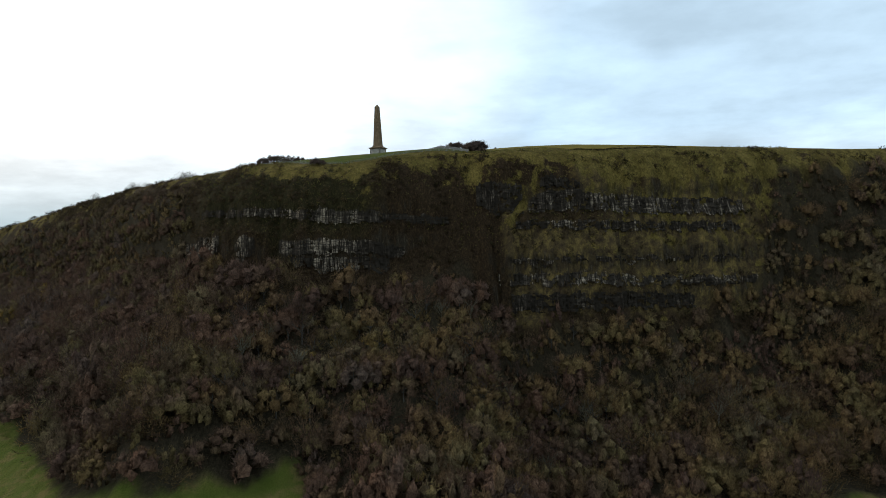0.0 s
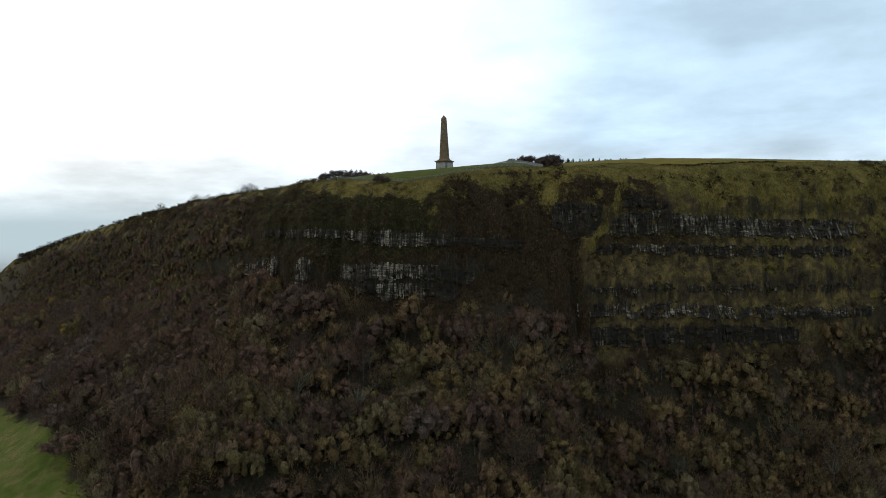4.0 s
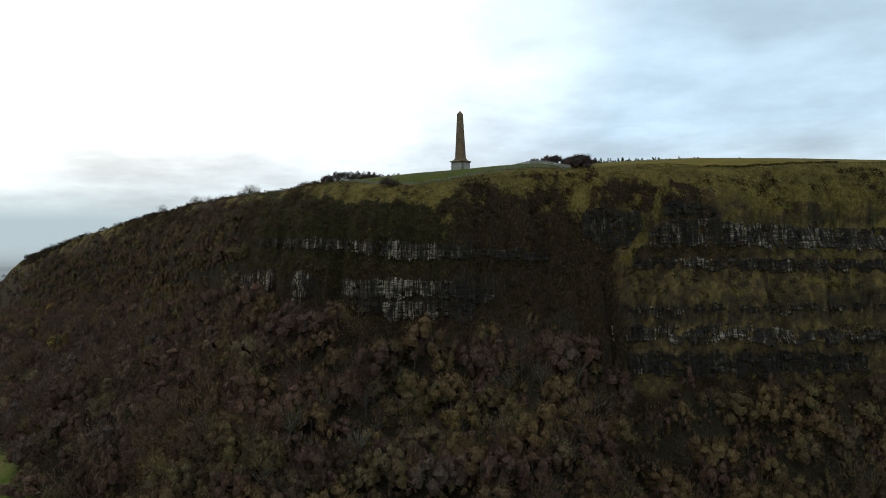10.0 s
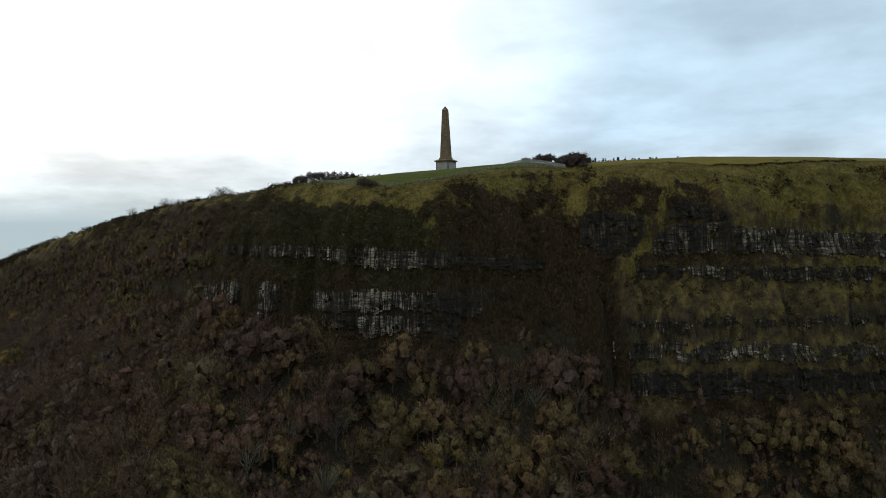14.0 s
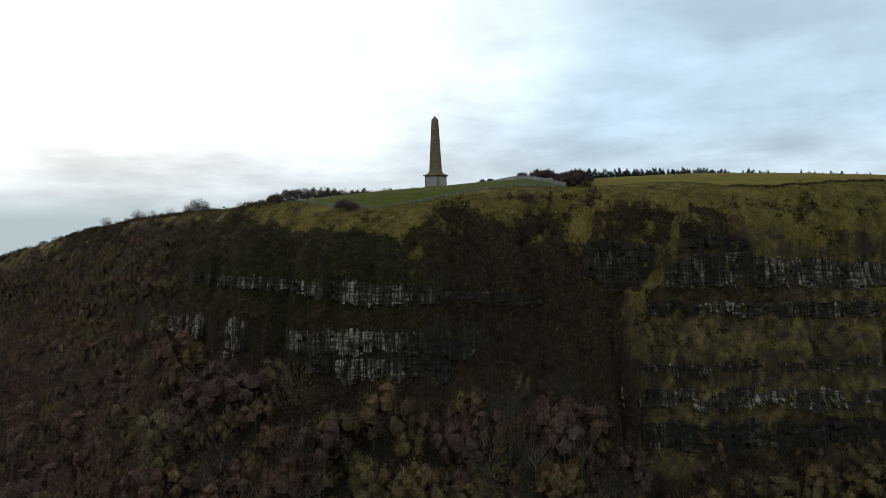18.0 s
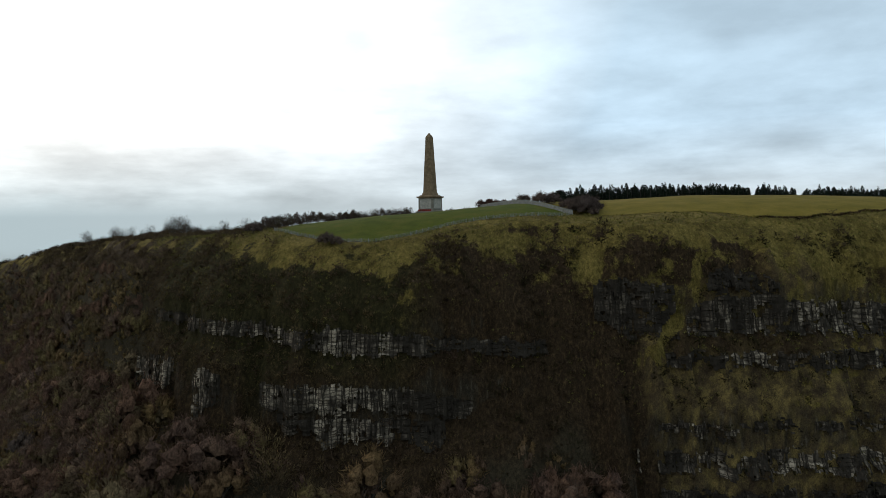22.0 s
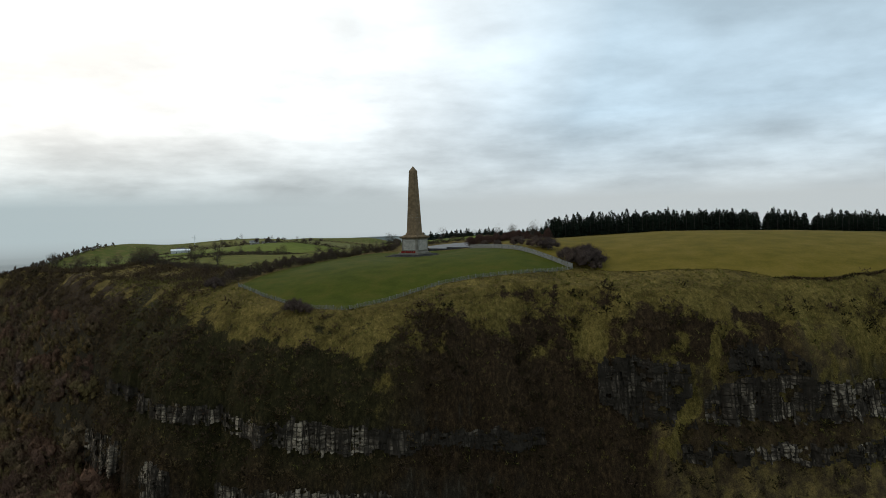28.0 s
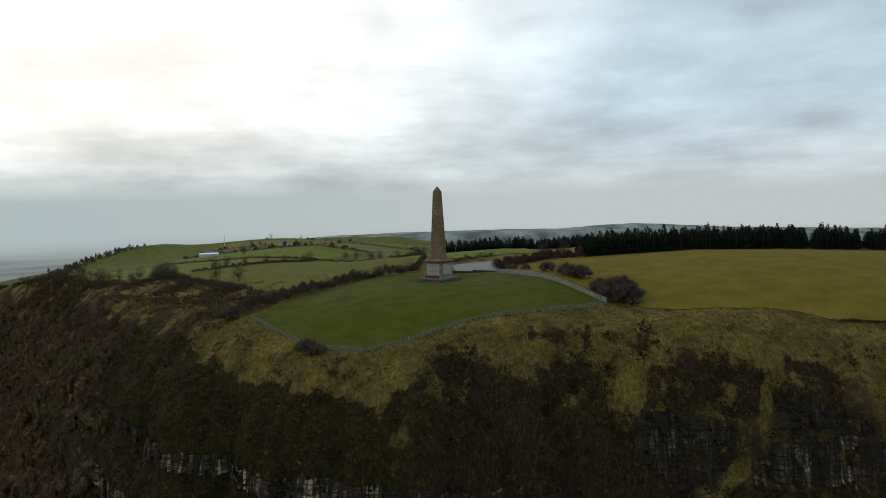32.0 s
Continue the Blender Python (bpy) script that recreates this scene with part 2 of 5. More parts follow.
def mat_ground():
    m, k, bsdf = material("hill_ground", 0.95)
    geo = k.n("NewGeometry")
    pos = geo.outputs["Position"]
    up = k.n("SeparateXYZ", {0: geo.outputs["Normal"]}).outputs[2]
    n1, n2 = k.noise(pos, 0.10, 9.0, 0.66), k.noise(k.n("VectorMath", {0: pos, 1: (1.3, 0.7, 0.7)}, operation="MULTIPLY").outputs[0], 0.9, 5.0, 0.7)
    tan = k.ramp(n2, ((0.3, (0.0588, 0.0433, 0.0122)), (0.5, (0.1235, 0.0886, 0.0225)), (0.7, (0.1891, 0.1298, 0.0395))))
    scrub = k.ramp(n2, ((0.3, (0.0106, 0.0066, 0.0038)), (0.55, (0.0335, 0.0203, 0.0103)), (0.75, (0.0900, 0.0535, 0.0235))))
    swath = k.n("MapRange", {0: k.noise(pos, 0.16, 6.0, 0.7), 1: 0.38, 2: 0.62, 3: 0.52, 4: 1.12}).outputs[0]
    tan = k.mix(1.0, tan, swath, "MULTIPLY")
    field = k.ramp(n1, ((0.35, (0.0560, 0.0720, 0.0110)), (0.52, (0.0760, 0.0800, 0.0160)), (0.62, (0.1150, 0.0900, 0.0300))))
    rough_w = k.n("Attribute", attribute="dry").outputs["Fac"]
    field_w = k.n("Attribute", attribute="field").outputs["Fac"]
    patch = k.math("ADD", rough_w, k.math("MULTIPLY", k.math("SUBTRACT", n1, 0.5), 2.4))
    base = k.mix(k.n("MapRange", {0: patch, 1: 0.42, 2: 0.58}).outputs[0], scrub, tan)
    moss = k.ramp(k.noise(k.n("VectorMath", {0: pos, 1: (1.0, 1.0, 0.8)}, operation="MULTIPLY").outputs[0], 0.22, 9.0, 0.76), ((0.38, (0.0350, 0.0226, 0.0133)), (0.47, (0.0637, 0.0422, 0.0200)), (0.56, (0.1147, 0.0785, 0.0275)), (0.70, (0.2150, 0.1397, 0.0448))))
    base = k.mix(k.math("MULTIPLY", k.n("Attribute", attribute="moss").outputs["Fac"], k.n("MapRange", {0: patch, 1: 0.62, 2: 0.5}).outputs[0]), base, moss)
    heath = k.ramp(n2, ((0.3, (0.0090, 0.0078, 0.0030)), (0.55, (0.0250, 0.0205, 0.0076)), (0.75, (0.0620, 0.0480, 0.0170))))
    base = k.mix(k.math("MULTIPLY", k.n("Attribute", attribute="heath").outputs["Fac"], k.n("MapRange", {0: patch, 1: 0.62, 2: 0.5}).outputs[0]), base, heath)
    litter = k.ramp(n2, ((0.3, (0.0164, 0.0122, 0.0068)), (0.55, (0.0385, 0.0284, 0.0162)), (0.75, (0.0656, 0.0480, 0.0266))))
    base = k.mix(k.n("Attribute", attribute="litter").outputs["Fac"], base, litter)
    rock = k.ramp(k.noise(k.n("VectorMath", {0: pos, 1: (1, 1, 0.25)}, operation="MULTIPLY").outputs[0], 0.8, 6.0, 0.7),
                  ((0.35, (0.014, 0.010, 0.006)), (0.55, (0.034, 0.026, 0.017)), (0.72, (0.110, 0.092, 0.066))))
    steep = k.n("MapRange", {0: up, 1: 0.27, 2: 0.14}).outputs[0]
    steep = k.math("MULTIPLY", steep, k.n("MapRange", {0: rough_w, 1: 0.75, 2: 1.0, 3: 1.0, 4: 0.0}).outputs[0])
    base = k.mix(steep, base, rock)
    base = k.mix(field_w, base, field)
    grain = k.n("MapRange", {0: k.noise(pos, 3.2, 4.0, 0.7), 1: 0.3, 2: 0.7, 3: 0.45, 4: 1.5}).outputs[0]
    put(k, bsdf, k.mix(1.0, base, grain, "MULTIPLY"))
    bump(k, bsdf, n2, 0.9, 0.6)
    return m


M_GROUND = mat_ground()


# how pale the rock is: lichen, and dips that paint dark clefts into it, by the height below which the row holds: (x,
# amount)
ROCK_PALENESS = (
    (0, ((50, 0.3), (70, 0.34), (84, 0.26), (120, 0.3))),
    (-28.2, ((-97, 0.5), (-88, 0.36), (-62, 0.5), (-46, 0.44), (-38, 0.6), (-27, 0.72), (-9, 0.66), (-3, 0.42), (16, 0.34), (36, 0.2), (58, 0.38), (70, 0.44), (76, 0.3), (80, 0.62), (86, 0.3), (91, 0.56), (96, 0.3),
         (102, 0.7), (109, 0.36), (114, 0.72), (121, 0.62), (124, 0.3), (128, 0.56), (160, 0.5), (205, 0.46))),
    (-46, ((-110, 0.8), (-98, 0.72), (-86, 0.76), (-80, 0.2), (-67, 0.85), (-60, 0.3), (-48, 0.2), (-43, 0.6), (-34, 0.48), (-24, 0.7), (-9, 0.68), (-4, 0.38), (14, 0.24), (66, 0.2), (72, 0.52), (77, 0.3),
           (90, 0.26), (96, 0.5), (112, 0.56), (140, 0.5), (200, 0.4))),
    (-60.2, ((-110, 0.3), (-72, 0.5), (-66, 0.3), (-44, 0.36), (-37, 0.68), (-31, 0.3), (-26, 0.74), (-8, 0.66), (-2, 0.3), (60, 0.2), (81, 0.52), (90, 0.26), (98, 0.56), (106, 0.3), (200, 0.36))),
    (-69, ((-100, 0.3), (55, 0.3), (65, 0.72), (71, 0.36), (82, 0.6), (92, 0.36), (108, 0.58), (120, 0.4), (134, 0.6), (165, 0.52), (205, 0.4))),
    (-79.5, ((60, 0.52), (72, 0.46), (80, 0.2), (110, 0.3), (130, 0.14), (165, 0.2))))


def mat_rock(name, dark, mid, pale, amount):
    """Jointed basalt: dark faces with pale lichen patches, broken up by upright and level joints."""
    m, k, bsdf = material(name, 0.9)
    geo = k.n("NewGeometry")
    pos = geo.outputs["Position"]
    each = geo.outputs["Random Per Island"]
    run = k.n("VectorMath", {0: pos, 1: (1, 0.6, 0.55)}, operation="MULTIPLY").outputs[0]
    rib = k.noise(k.n("VectorMath", {0: pos, 1: (1, 0.2, 0.1)}, operation="MULTIPLY").outputs[0], 0.2, 2.0, 0.5)
    n1, n2, n3 = k.noise(run, 0.07, 2.0, 0.5), k.noise(run, 1.0, 5.0, 0.7), k.noise(run, 0.34, 2.0, 0.5)
    wob = k.n("TexNoise", {"Vector": pos, "Scale": 0.5, "Detail": 3.0}).outputs["Color"]
    bent = k.n("VectorMath", {0: pos, 1: k.n("VectorMath", {0: wob, 1: (0.8, 0.3, 1.3)}, operation="MULTIPLY").outputs[0]}, operation="ADD").outputs[0]

    def joints(stretch, scale, width):
        q = k.n("VectorMath", {0: bent, 1: stretch}, operation="MULTIPLY").outputs[0]
        gap = k.n("TexVoronoi", {"Vector": q, "Scale": scale}, feature="DISTANCE_TO_EDGE").outputs["Distance"]
        cell = k.n("SeparateXYZ", {0: k.n("TexVoronoi", {"Vector": q, "Scale": scale}).outputs["Color"]}).outputs[0]
        return k.n("MapRange", {0: gap, 1: width * 0.4, 2: width * 2.6}).outputs[0], cell

    upright, block = joints((1, 0.12, 0.07), 0.8, 0.055)
    level, bed = joints((0.12, 0.06, 1.0), 0.95, 0.05)
    v = k.math("ADD", k.math("MULTIPLY", n1, 0.35), k.math("ADD", k.math("MULTIPLY", n2, 0.42), k.math("ADD", k.math("SUBTRACT", k.math("MULTIPLY", n3, 0.46), 0.14), k.math("MULTIPLY", rib, 0.25))))
    lift = k.math("ADD", k.math("MULTIPLY", k.math("SUBTRACT", block, 0.5), 0.13), k.math("MULTIPLY", k.math("SUBTRACT", bed, 0.5), 0.08))
    v = k.math("ADD", v, k.math("ADD", lift, k.math("MULTIPLY", k.math("SUBTRACT", each, 0.5), amount)))
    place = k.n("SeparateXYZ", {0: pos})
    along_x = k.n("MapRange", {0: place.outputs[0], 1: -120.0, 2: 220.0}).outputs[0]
    paleness = None
    for below, row in ROCK_PALENESS:
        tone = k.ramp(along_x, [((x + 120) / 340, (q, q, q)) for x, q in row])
        paleness = tone if paleness is None else k.mix(k.n("MapRange", {0: place.outputs[2], 1: below + 0.8, 2: below - 0.8}).outputs[0], paleness, tone)
    v = k.math("ADD", v, k.math("MULTIPLY", k.math("SUBTRACT", paleness, 0.48), 0.36))
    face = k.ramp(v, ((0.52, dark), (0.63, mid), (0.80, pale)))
    crack = k.math("MULTIPLY", upright, k.math("ADD", k.math("MULTIPLY", level, 0.72), 0.28))
    put(k, bsdf, k.mix(crack, dark, face))
    bump(k, bsdf, k.math("ADD", n2, crack), 0.9, 0.3)
    return m


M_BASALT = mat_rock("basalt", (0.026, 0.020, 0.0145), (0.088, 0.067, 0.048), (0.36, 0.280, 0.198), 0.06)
M_STONE = mat_mottled("dressed_basalt", (0.1377, 0.0939, 0.0539), (0.1873, 0.1282, 0.0754), (0.2424, 0.1671, 0.0999), 1.6, 0.25, 0.85, 0.02)
M_PALE = mat_mottled("pale_granite", (0.2992, 0.2706, 0.2280), (0.3696, 0.3362, 0.2812), (0.4400, 0.3936, 0.3344), 1.2, 0.2, 0.8, 0.01)
M_DIE = mat_mottled("grey_granite", (0.156, 0.135, 0.102), (0.197, 0.172, 0.135), (0.246, 0.217, 0.172), 1.4, 0.2, 0.8, 0.01)
M_DARKSTEP = mat_mottled("wet_flagstones", (0.045, 0.042, 0.038), (0.065, 0.060, 0.054), (0.09, 0.083, 0.074), 1.2, 0.2, 0.85, 0.01)
M_WREATH = mat_mottled("red_paper_poppies", (0.16, 0.012, 0.012), (0.24, 0.018, 0.016), (0.30, 0.03, 0.02), 0.4, 0.06, 0.8, 0.01)
M_POST = mat_mottled("weathered_timber", (0.17, 0.165, 0.15), (0.23, 0.22, 0.20), (0.30, 0.29, 0.27), 0.6, 0.08, 0.9, 0.005)
M_WALL = mat_mottled("rendered_wall", (0.40, 0.39, 0.37), (0.52, 0.51, 0.48), (0.62, 0.60, 0.57), 1.5, 0.3, 0.9, 0.01)
M_ROOF = mat_mottled("metal_roof", (0.10, 0.10, 0.105), (0.15, 0.15, 0.155), (0.2, 0.2, 0.2), 2.0, 0.4, 0.6, 0.0)
M_WHITE = mat_mottled("white_paint", (0.7, 0.7, 0.7), (0.78, 0.78, 0.78), (0.82, 0.82, 0.82), 2.0, 0.4, 0.5, 0.0)


# ---- the lie of the land ----
EDGE_X = (-2400, -1200, -700, -420, -300, -200, -160, -100, -60, -31, 0, 28, 45, 66, 80, 105, 140, 160, 220, 300, 420, 1000, 3000)
EDGE_Y = (4600, 1900, 620, 310, 215, 96, 42, -20, -66, -84, -87, -77, -74, -87, -87, -83, -78, -73, -62, -45, -15, 180, 900)
# the fall below the rim, by distance out from it: (metres out, metres down)
FOOT = ((128, 121), (165, 132), (260, 146), (420, 162), (800, 195), (2000, 240), (6000, 262))
BUTTRESS_WEST = ((0, 0), (6, 4), (12, 9), (18, 15), (23, 22), (24.6, 32), (29.4, 39), (31.6, 56), (36, 59), (42, 64), (50, 72), (62, 82), (80, 92), (105, 102)) + FOOT
GULLY = ((0, 0), (6, 7), (12, 15), (18, 26), (22, 33), (25, 38), (30, 47), (36, 57), (42, 65), (50, 73), (62, 82), (80, 93), (105, 106)) + FOOT
BUTTRESS_EAST = ((0, 0), (6, 5), (11, 12), (14.5, 20), (16.3, 32), (21.3, 38.5), (22.4, 44), (27, 54), (28.8, 68), (32, 72.5), (33.5, 84), (38, 90), (44, 99), (50, 107), (62, 124), (80, 136), (105, 145),
                 (128, 150), (165, 156), (260, 164), (420, 176), (800, 200), (2000, 240), (6000, 262))
SLOPE = ((0, 0), (6, 6), (12, 13), (18, 22), (22, 30), (25, 38), (30, 50), (36, 63), (42, 71), (50, 77), (62, 84), (80, 93), (105, 107), (128, 121), (165, 135), (260, 152), (420, 170), (800, 200), (2000, 240), (6000, 262))
STATIONS = ((-190, 3), (-115, 0), (16, 0), (42, 1), (64, 2), (205, 2), (270, 3))


def fbm(x, y, size, seed=0, octaves=3):
    """Smooth noise from sums of waves, about -1 to 1."""
    rng = np.random.RandomState(seed)
    total, amp = np.zeros(np.broadcast(x, y).shape), 1.0
    for o in range(octaves):
        for _ in range(5):
            a, p = rng.uniform(0, 2 * np.pi), rng.uniform(0, 2 * np.pi)
            k = 2 * np.pi / size * rng.uniform(0.6, 1.4) * 2 ** o
            total = total + amp * 0.4 * np.sin(k * (np.cos(a) * x + np.sin(a) * y) + p)
        amp *= 0.5
    return total


def rim(x):
    """The y of the plateau's rim."""
    return sum(np.interp(x + o, EDGE_X, EDGE_Y) for o in (-12, -6, 0, 6, 12)) / 5


def out(x, y):
    """Metres out from the rim, towards the valley."""
    slope = (rim(x + 4) - rim(x - 4)) / 8
    return (rim(x) - y) / np.sqrt(1 + slope * slope)


def plateau(x, y):
    y = np.maximum(y, rim(x))
    low = np.interp(x, (-1500, -700, -420, -300, -200, -60, -15, 40, 120, 300), (-200, -75, -34, -20, -13, -14, -11.5, -6.0, -7.5, -14))
    high = np.interp(x, (-1500, -700, -420, -300, -200, -150, -100, -20, 0, 60, 120, 165, 220, 300), (-200, -75, -34, -19, -12.5, -10.5, -9, -1.2, -0.05, 4.6, 7.4, 6.8, 4.6, 2.4))
    z = low + (high - low) * (1 - np.exp(-(np.maximum(y + 85, 0) / np.interp(x, (-110, -60, 40, 66), (40, 28, 28, 42))) ** np.interp(x, (-110, -60, 40, 66), (1.0, 1.5, 1.5, 1.0))))
    z = z - 0.045 * np.clip((x - 30) / 30, 0, 1) * np.clip(y - 20, 0, 60)
    z = z - 12 * np.clip((x + 360) / 260, 0, 1) * np.clip((y - 600) / 420, 0, 1)
    far = np.maximum(y - 150, 0)
    z = z + 30 * np.exp(-((x + 570) / 250) ** 2 - ((y - 950) / 380) ** 2)
    z = z + 14 * np.exp(-((x + 505) / 45) ** 2 - ((y - 760) / 130) ** 2) - 13 * np.exp(-((x + 600) / 40) ** 2 - ((y - 690) / 100) ** 2)
    z = z - 0.022 * np.clip(x / 60, 0, 1) * np.minimum(far, 1500)
    z = z - 0.045 * np.clip((x + 170) / 150, 0, 1) * np.minimum(far, 450)
    z = z - 2.6 * np.exp(-((x - 56) / 19) ** 2 - ((y + 58) / 26) ** 2) - 0.9 * np.exp(-(x / 22) ** 2 - (y / 22) ** 2)
    z = z + 3.3 * np.exp(-((x + 152) / 26) ** 2 - ((y - 95) / 30) ** 2) + 1.2 * np.exp(-((x + 200) / 22) ** 2 - ((y - 117) / 26) ** 2) + 1.4 * np.exp(-((x + 274) / 40) ** 2 - ((y - 214) / 40) ** 2)
    level = np.exp(-((x * x + y * y) / 196) ** 2)
    z = z * (1 - level) - 0.95 * level
    z = z - 40 * np.clip((x + 500) / 300, 0, 1) * np.clip((y - 1400) / 900, 0, 1)
    return z - 0.012 * np.minimum(far, 1000) - 0.035 * np.clip(far - 1000, 0, 1800) + fbm(x, y, 420, 5, 2) * np.clip(far / 300, 0, 1) * 4


def ramp_gap(x, z):
    """Metres beside the grassy ramp that runs down the east buttress."""
    return np.abs(x - np.interp(z, (-53, -45, -36, -27, -21, -16, -10), (66, 70, 77.5, 84, 85.5, 88, 92)))


def height(x, y):
    x, y = np.asarray(x, float), np.asarray(y, float)
    d = out(x, y)
    rough = np.clip((d - 2) / 12, 0, 1)
    near = np.clip(1 - (d - 60) / 80, 0.0, 1)
    d2 = np.where(d > 0, d + rough * near * np.interp(x, (-120, -60), (0.4, 1.0)) * (2.4 * fbm(x, y * 0.3, 34, 1) + 1.0 * fbm(x, y * 0.4, 9, 2) + 0.45 * fbm(x, y * 0.3, 4.2, 6, 2)), d)
    drops = [np.interp(d2, [a for a, _ in p], [b for _, b in p]) for p in (BUTTRESS_WEST, GULLY, BUTTRESS_EAST, SLOPE)]
    xs = [s for s, _ in STATIONS]
    drop = 0
    for k in range(4):
        drop = drop + np.interp(x, xs, [1.0 if p == k else 0.0 for _, p in STATIONS]) * drops[k]
    z = plateau(x, y) - drop
    spine = np.clip(1.25 - ramp_gap(x, z) / 2.2, 0, 1) * np.interp(z, (-54, -46, -14, -9), (0, 1, 1, 0))
    return z + 2.2 * spine + rough * 0.5 * fbm(x, y, 6, 3) + fbm(x, y, 14, 4, 2) * np.interp(d, (-8, 0), (0.04, 0.18))


# bands of bare rock: x of the stations, height of the top, height of the foot
BANDS = {
    "west_upper": ((-98, -76, -60, -41, -23, -6, 14, 36), (-34.6, -35.0, -34.8, -36.4, -36.6, -37.8, -39.6, -41.6), (-38.4, -39.4, -39.4, -40.6, -44.0, -44.2, -43.8, -45.4)),
    "west_spur": ((-109, -98, -84), (-53.2, -51.0, -48.4), (-63.5, -63.0, -56.5)),
    "west_rib": ((-71, -66, -61), (-52.0, -48.4, -50.0), (-67.0, -62.0, -57.0)),
    "west_lower": ((-47, -43, -22, -6, 9, 16), (-52.4, -51.8, -51.4, -52.8, -55.0, -56.0), (-58.6, -59.0, -58.6, -58.8, -60.6, -61.0)),
    "west_foot": ((-41, -33, -27, -7, 8), (-60.2, -60.0, -60.8, -61.0, -61.8), (-64.0, -64.4, -67.2, -67.0, -68.4)),
    "gully_face": ((54, 62, 71, 78), (-25.0, -23.6, -23.6, -25.4), (-34.0, -40.6, -41.0, -40.0)),
    "east_upper": ((81, 90, 104, 118, 134, 146, 205), (-30.8, -29.0, -28.4, -30.8, -31.4, -33.0, -34.5), (-39.0, -39.2, -39.6, -39.8, -41.2, -41.8, -43.0)),
    "east_brow": ((87, 94, 101, 108), (-22.6, -20.6, -21.2, -24.0), (-27.4, -27.8, -27.4, -27.6)),
    "east_second": ((73, 94, 114, 136, 200), (-44.4, -44.6, -44.8, -45.8, -47.0), (-48.6, -48.8, -49.8, -51.0, -52.0)),
    "east_third": ((66, 83, 98, 108, 200), (-63.0, -63.4, -62.8, -63.0, -65.0), (-66.4, -66.4, -66.4, -66.0, -68.0)),
    "east_fourth": ((63, 68, 84, 108, 133, 166, 205), (-69.4, -71.0, -71.4, -71.0, -74.0, -75.2, -76.0), (-77.4, -77.0, -77.4, -77.0, -78.8, -80.0, -80.5)),
    "east_foot": ((64, 86, 113, 142, 168), (-82.0, -81.4, -81.2, -82.4, -85.0), (-89.6, -90.4, -89.6, -90.4, -91.8)),
}


def meadow_edge(x):
    """The y at which the wood ends above the valley meadows."""
    return np.interp(x, (-320, -260, -198, -170, -155, -133, -111, -95, -81, -68, -60, -46, -29, -23, -17, -8, 60, 150, 174, 205, 330),
                     (10, -36, -102, -134, -150, -177, -206, -232, -236, -238, -231, -224, -212, -213, -226, -264, -330, -250, -200, -206, -150))


def field_front(x):
    """The y at which the fields begin behind the western rim."""
    return np.interp(x, (-420, -300, -240, -203, -180, -165, -150, -125, -98, -72, -53), (300, 240, 165, 120, 116, 110, 104, 84, 58, 11, -7))


def wood_start(x, y):
    """How far out from the rim the wood begins."""
    return np.interp(x, (-300, -200, -128, -114, -100, 10, 25, 45, 58, 66, 190, 215, 235, 330), (14, 14, 15, 20, 40, 44, 42, 40, 39, 42, 42, 26, 13, 10)) + 3 * fbm(x, y, 25, 12)


def dark_edge(x, y):
    """How far out from the rim the dry grass gives way to dark scrub."""
    return np.interp(x, (-115, -77, -45, -26, -17, -9, -2, 3, 10, 20, 33, 46, 49, 55, 58, 67, 80, 84, 88, 100, 120, 160, 210),
                     (6, 5.5, 8, 9.5, 10.5, 14, 10, 4.5, 1.5, -0.5, 1.5, 0, 7, 7, 1, 2, 2, 8, 8, 4, 8, 7, 3)) + 1.0 * fbm(x, y, 7, 95)


# ---- mesh helpers ----


def mesh_of(name, verts, faces, mat, **attrs):
    """A mesh from arrays: verts (n, 3), faces (m, k)."""
    verts, faces = np.asarray(verts, np.float32), np.asarray(faces, np.int32)
    me = bpy.data.meshes.new(name)
    m, k = faces.shape
    me.vertices.add(len(verts))
    me.vertices.foreach_set("co", verts.ravel())
    me.loops.add(m * k)
    me.loops.foreach_set("vertex_index", faces.ravel())
    me.polygons.add(m)
    me.polygons.foreach_set("loop_start", np.arange(0, m * k, k, dtype=np.int32))
    me.update(calc_edges=True)
    for key, values in attrs.items():
        me.attributes.new(key, "FLOAT", "POINT").data.foreach_set("value", np.asarray(values, np.float32))
    me.materials.append(mat)
    return me


def swell(me, centre, half):
    """How far each point stands out from the crown's middle, as a direction."""
    n = len(me.vertices)
    v = np.zeros(3 * n, np.float32)
    me.vertices.foreach_get("co", v)
    v = (v.reshape(-1, 3) - centre) / half
    v /= np.linalg.norm(v, axis=1, keepdims=True) + 1e-6
    me.attributes.new("swell", "FLOAT_VECTOR", "POINT").data.foreach_set("vector", v.ravel().astype(np.float32))
    return me


def smooth(me):
    me.polygons.foreach_set("use_smooth", np.ones(len(me.polygons), bool))
    return me


def thing(name, label, category, group="", kind="", at=(0, 0, 0), turn=0.0):
    ob = new(name)
    ob.empty_display_size = 0.2
    ob.matrix_basis = pose(*at, 0, 0, turn)
    return tagged(ob, label, category, group, kind)


def child(name, me, parent, label="", m=None):
    ob = new(name, me)
    ob.parent = parent
    if m is not None:
        ob.matrix_basis = m
    return tagged(ob, label)


def part(name, bm, mat, parent, label="", m=None):
    """Links a bmesh as one mesh object under a thing or a part."""
    me = bpy.data.meshes.new(name)
    bm.to_mesh(me)
    bm.free()
    me.materials.append(mat)
    return child(name, me, parent, label, m)


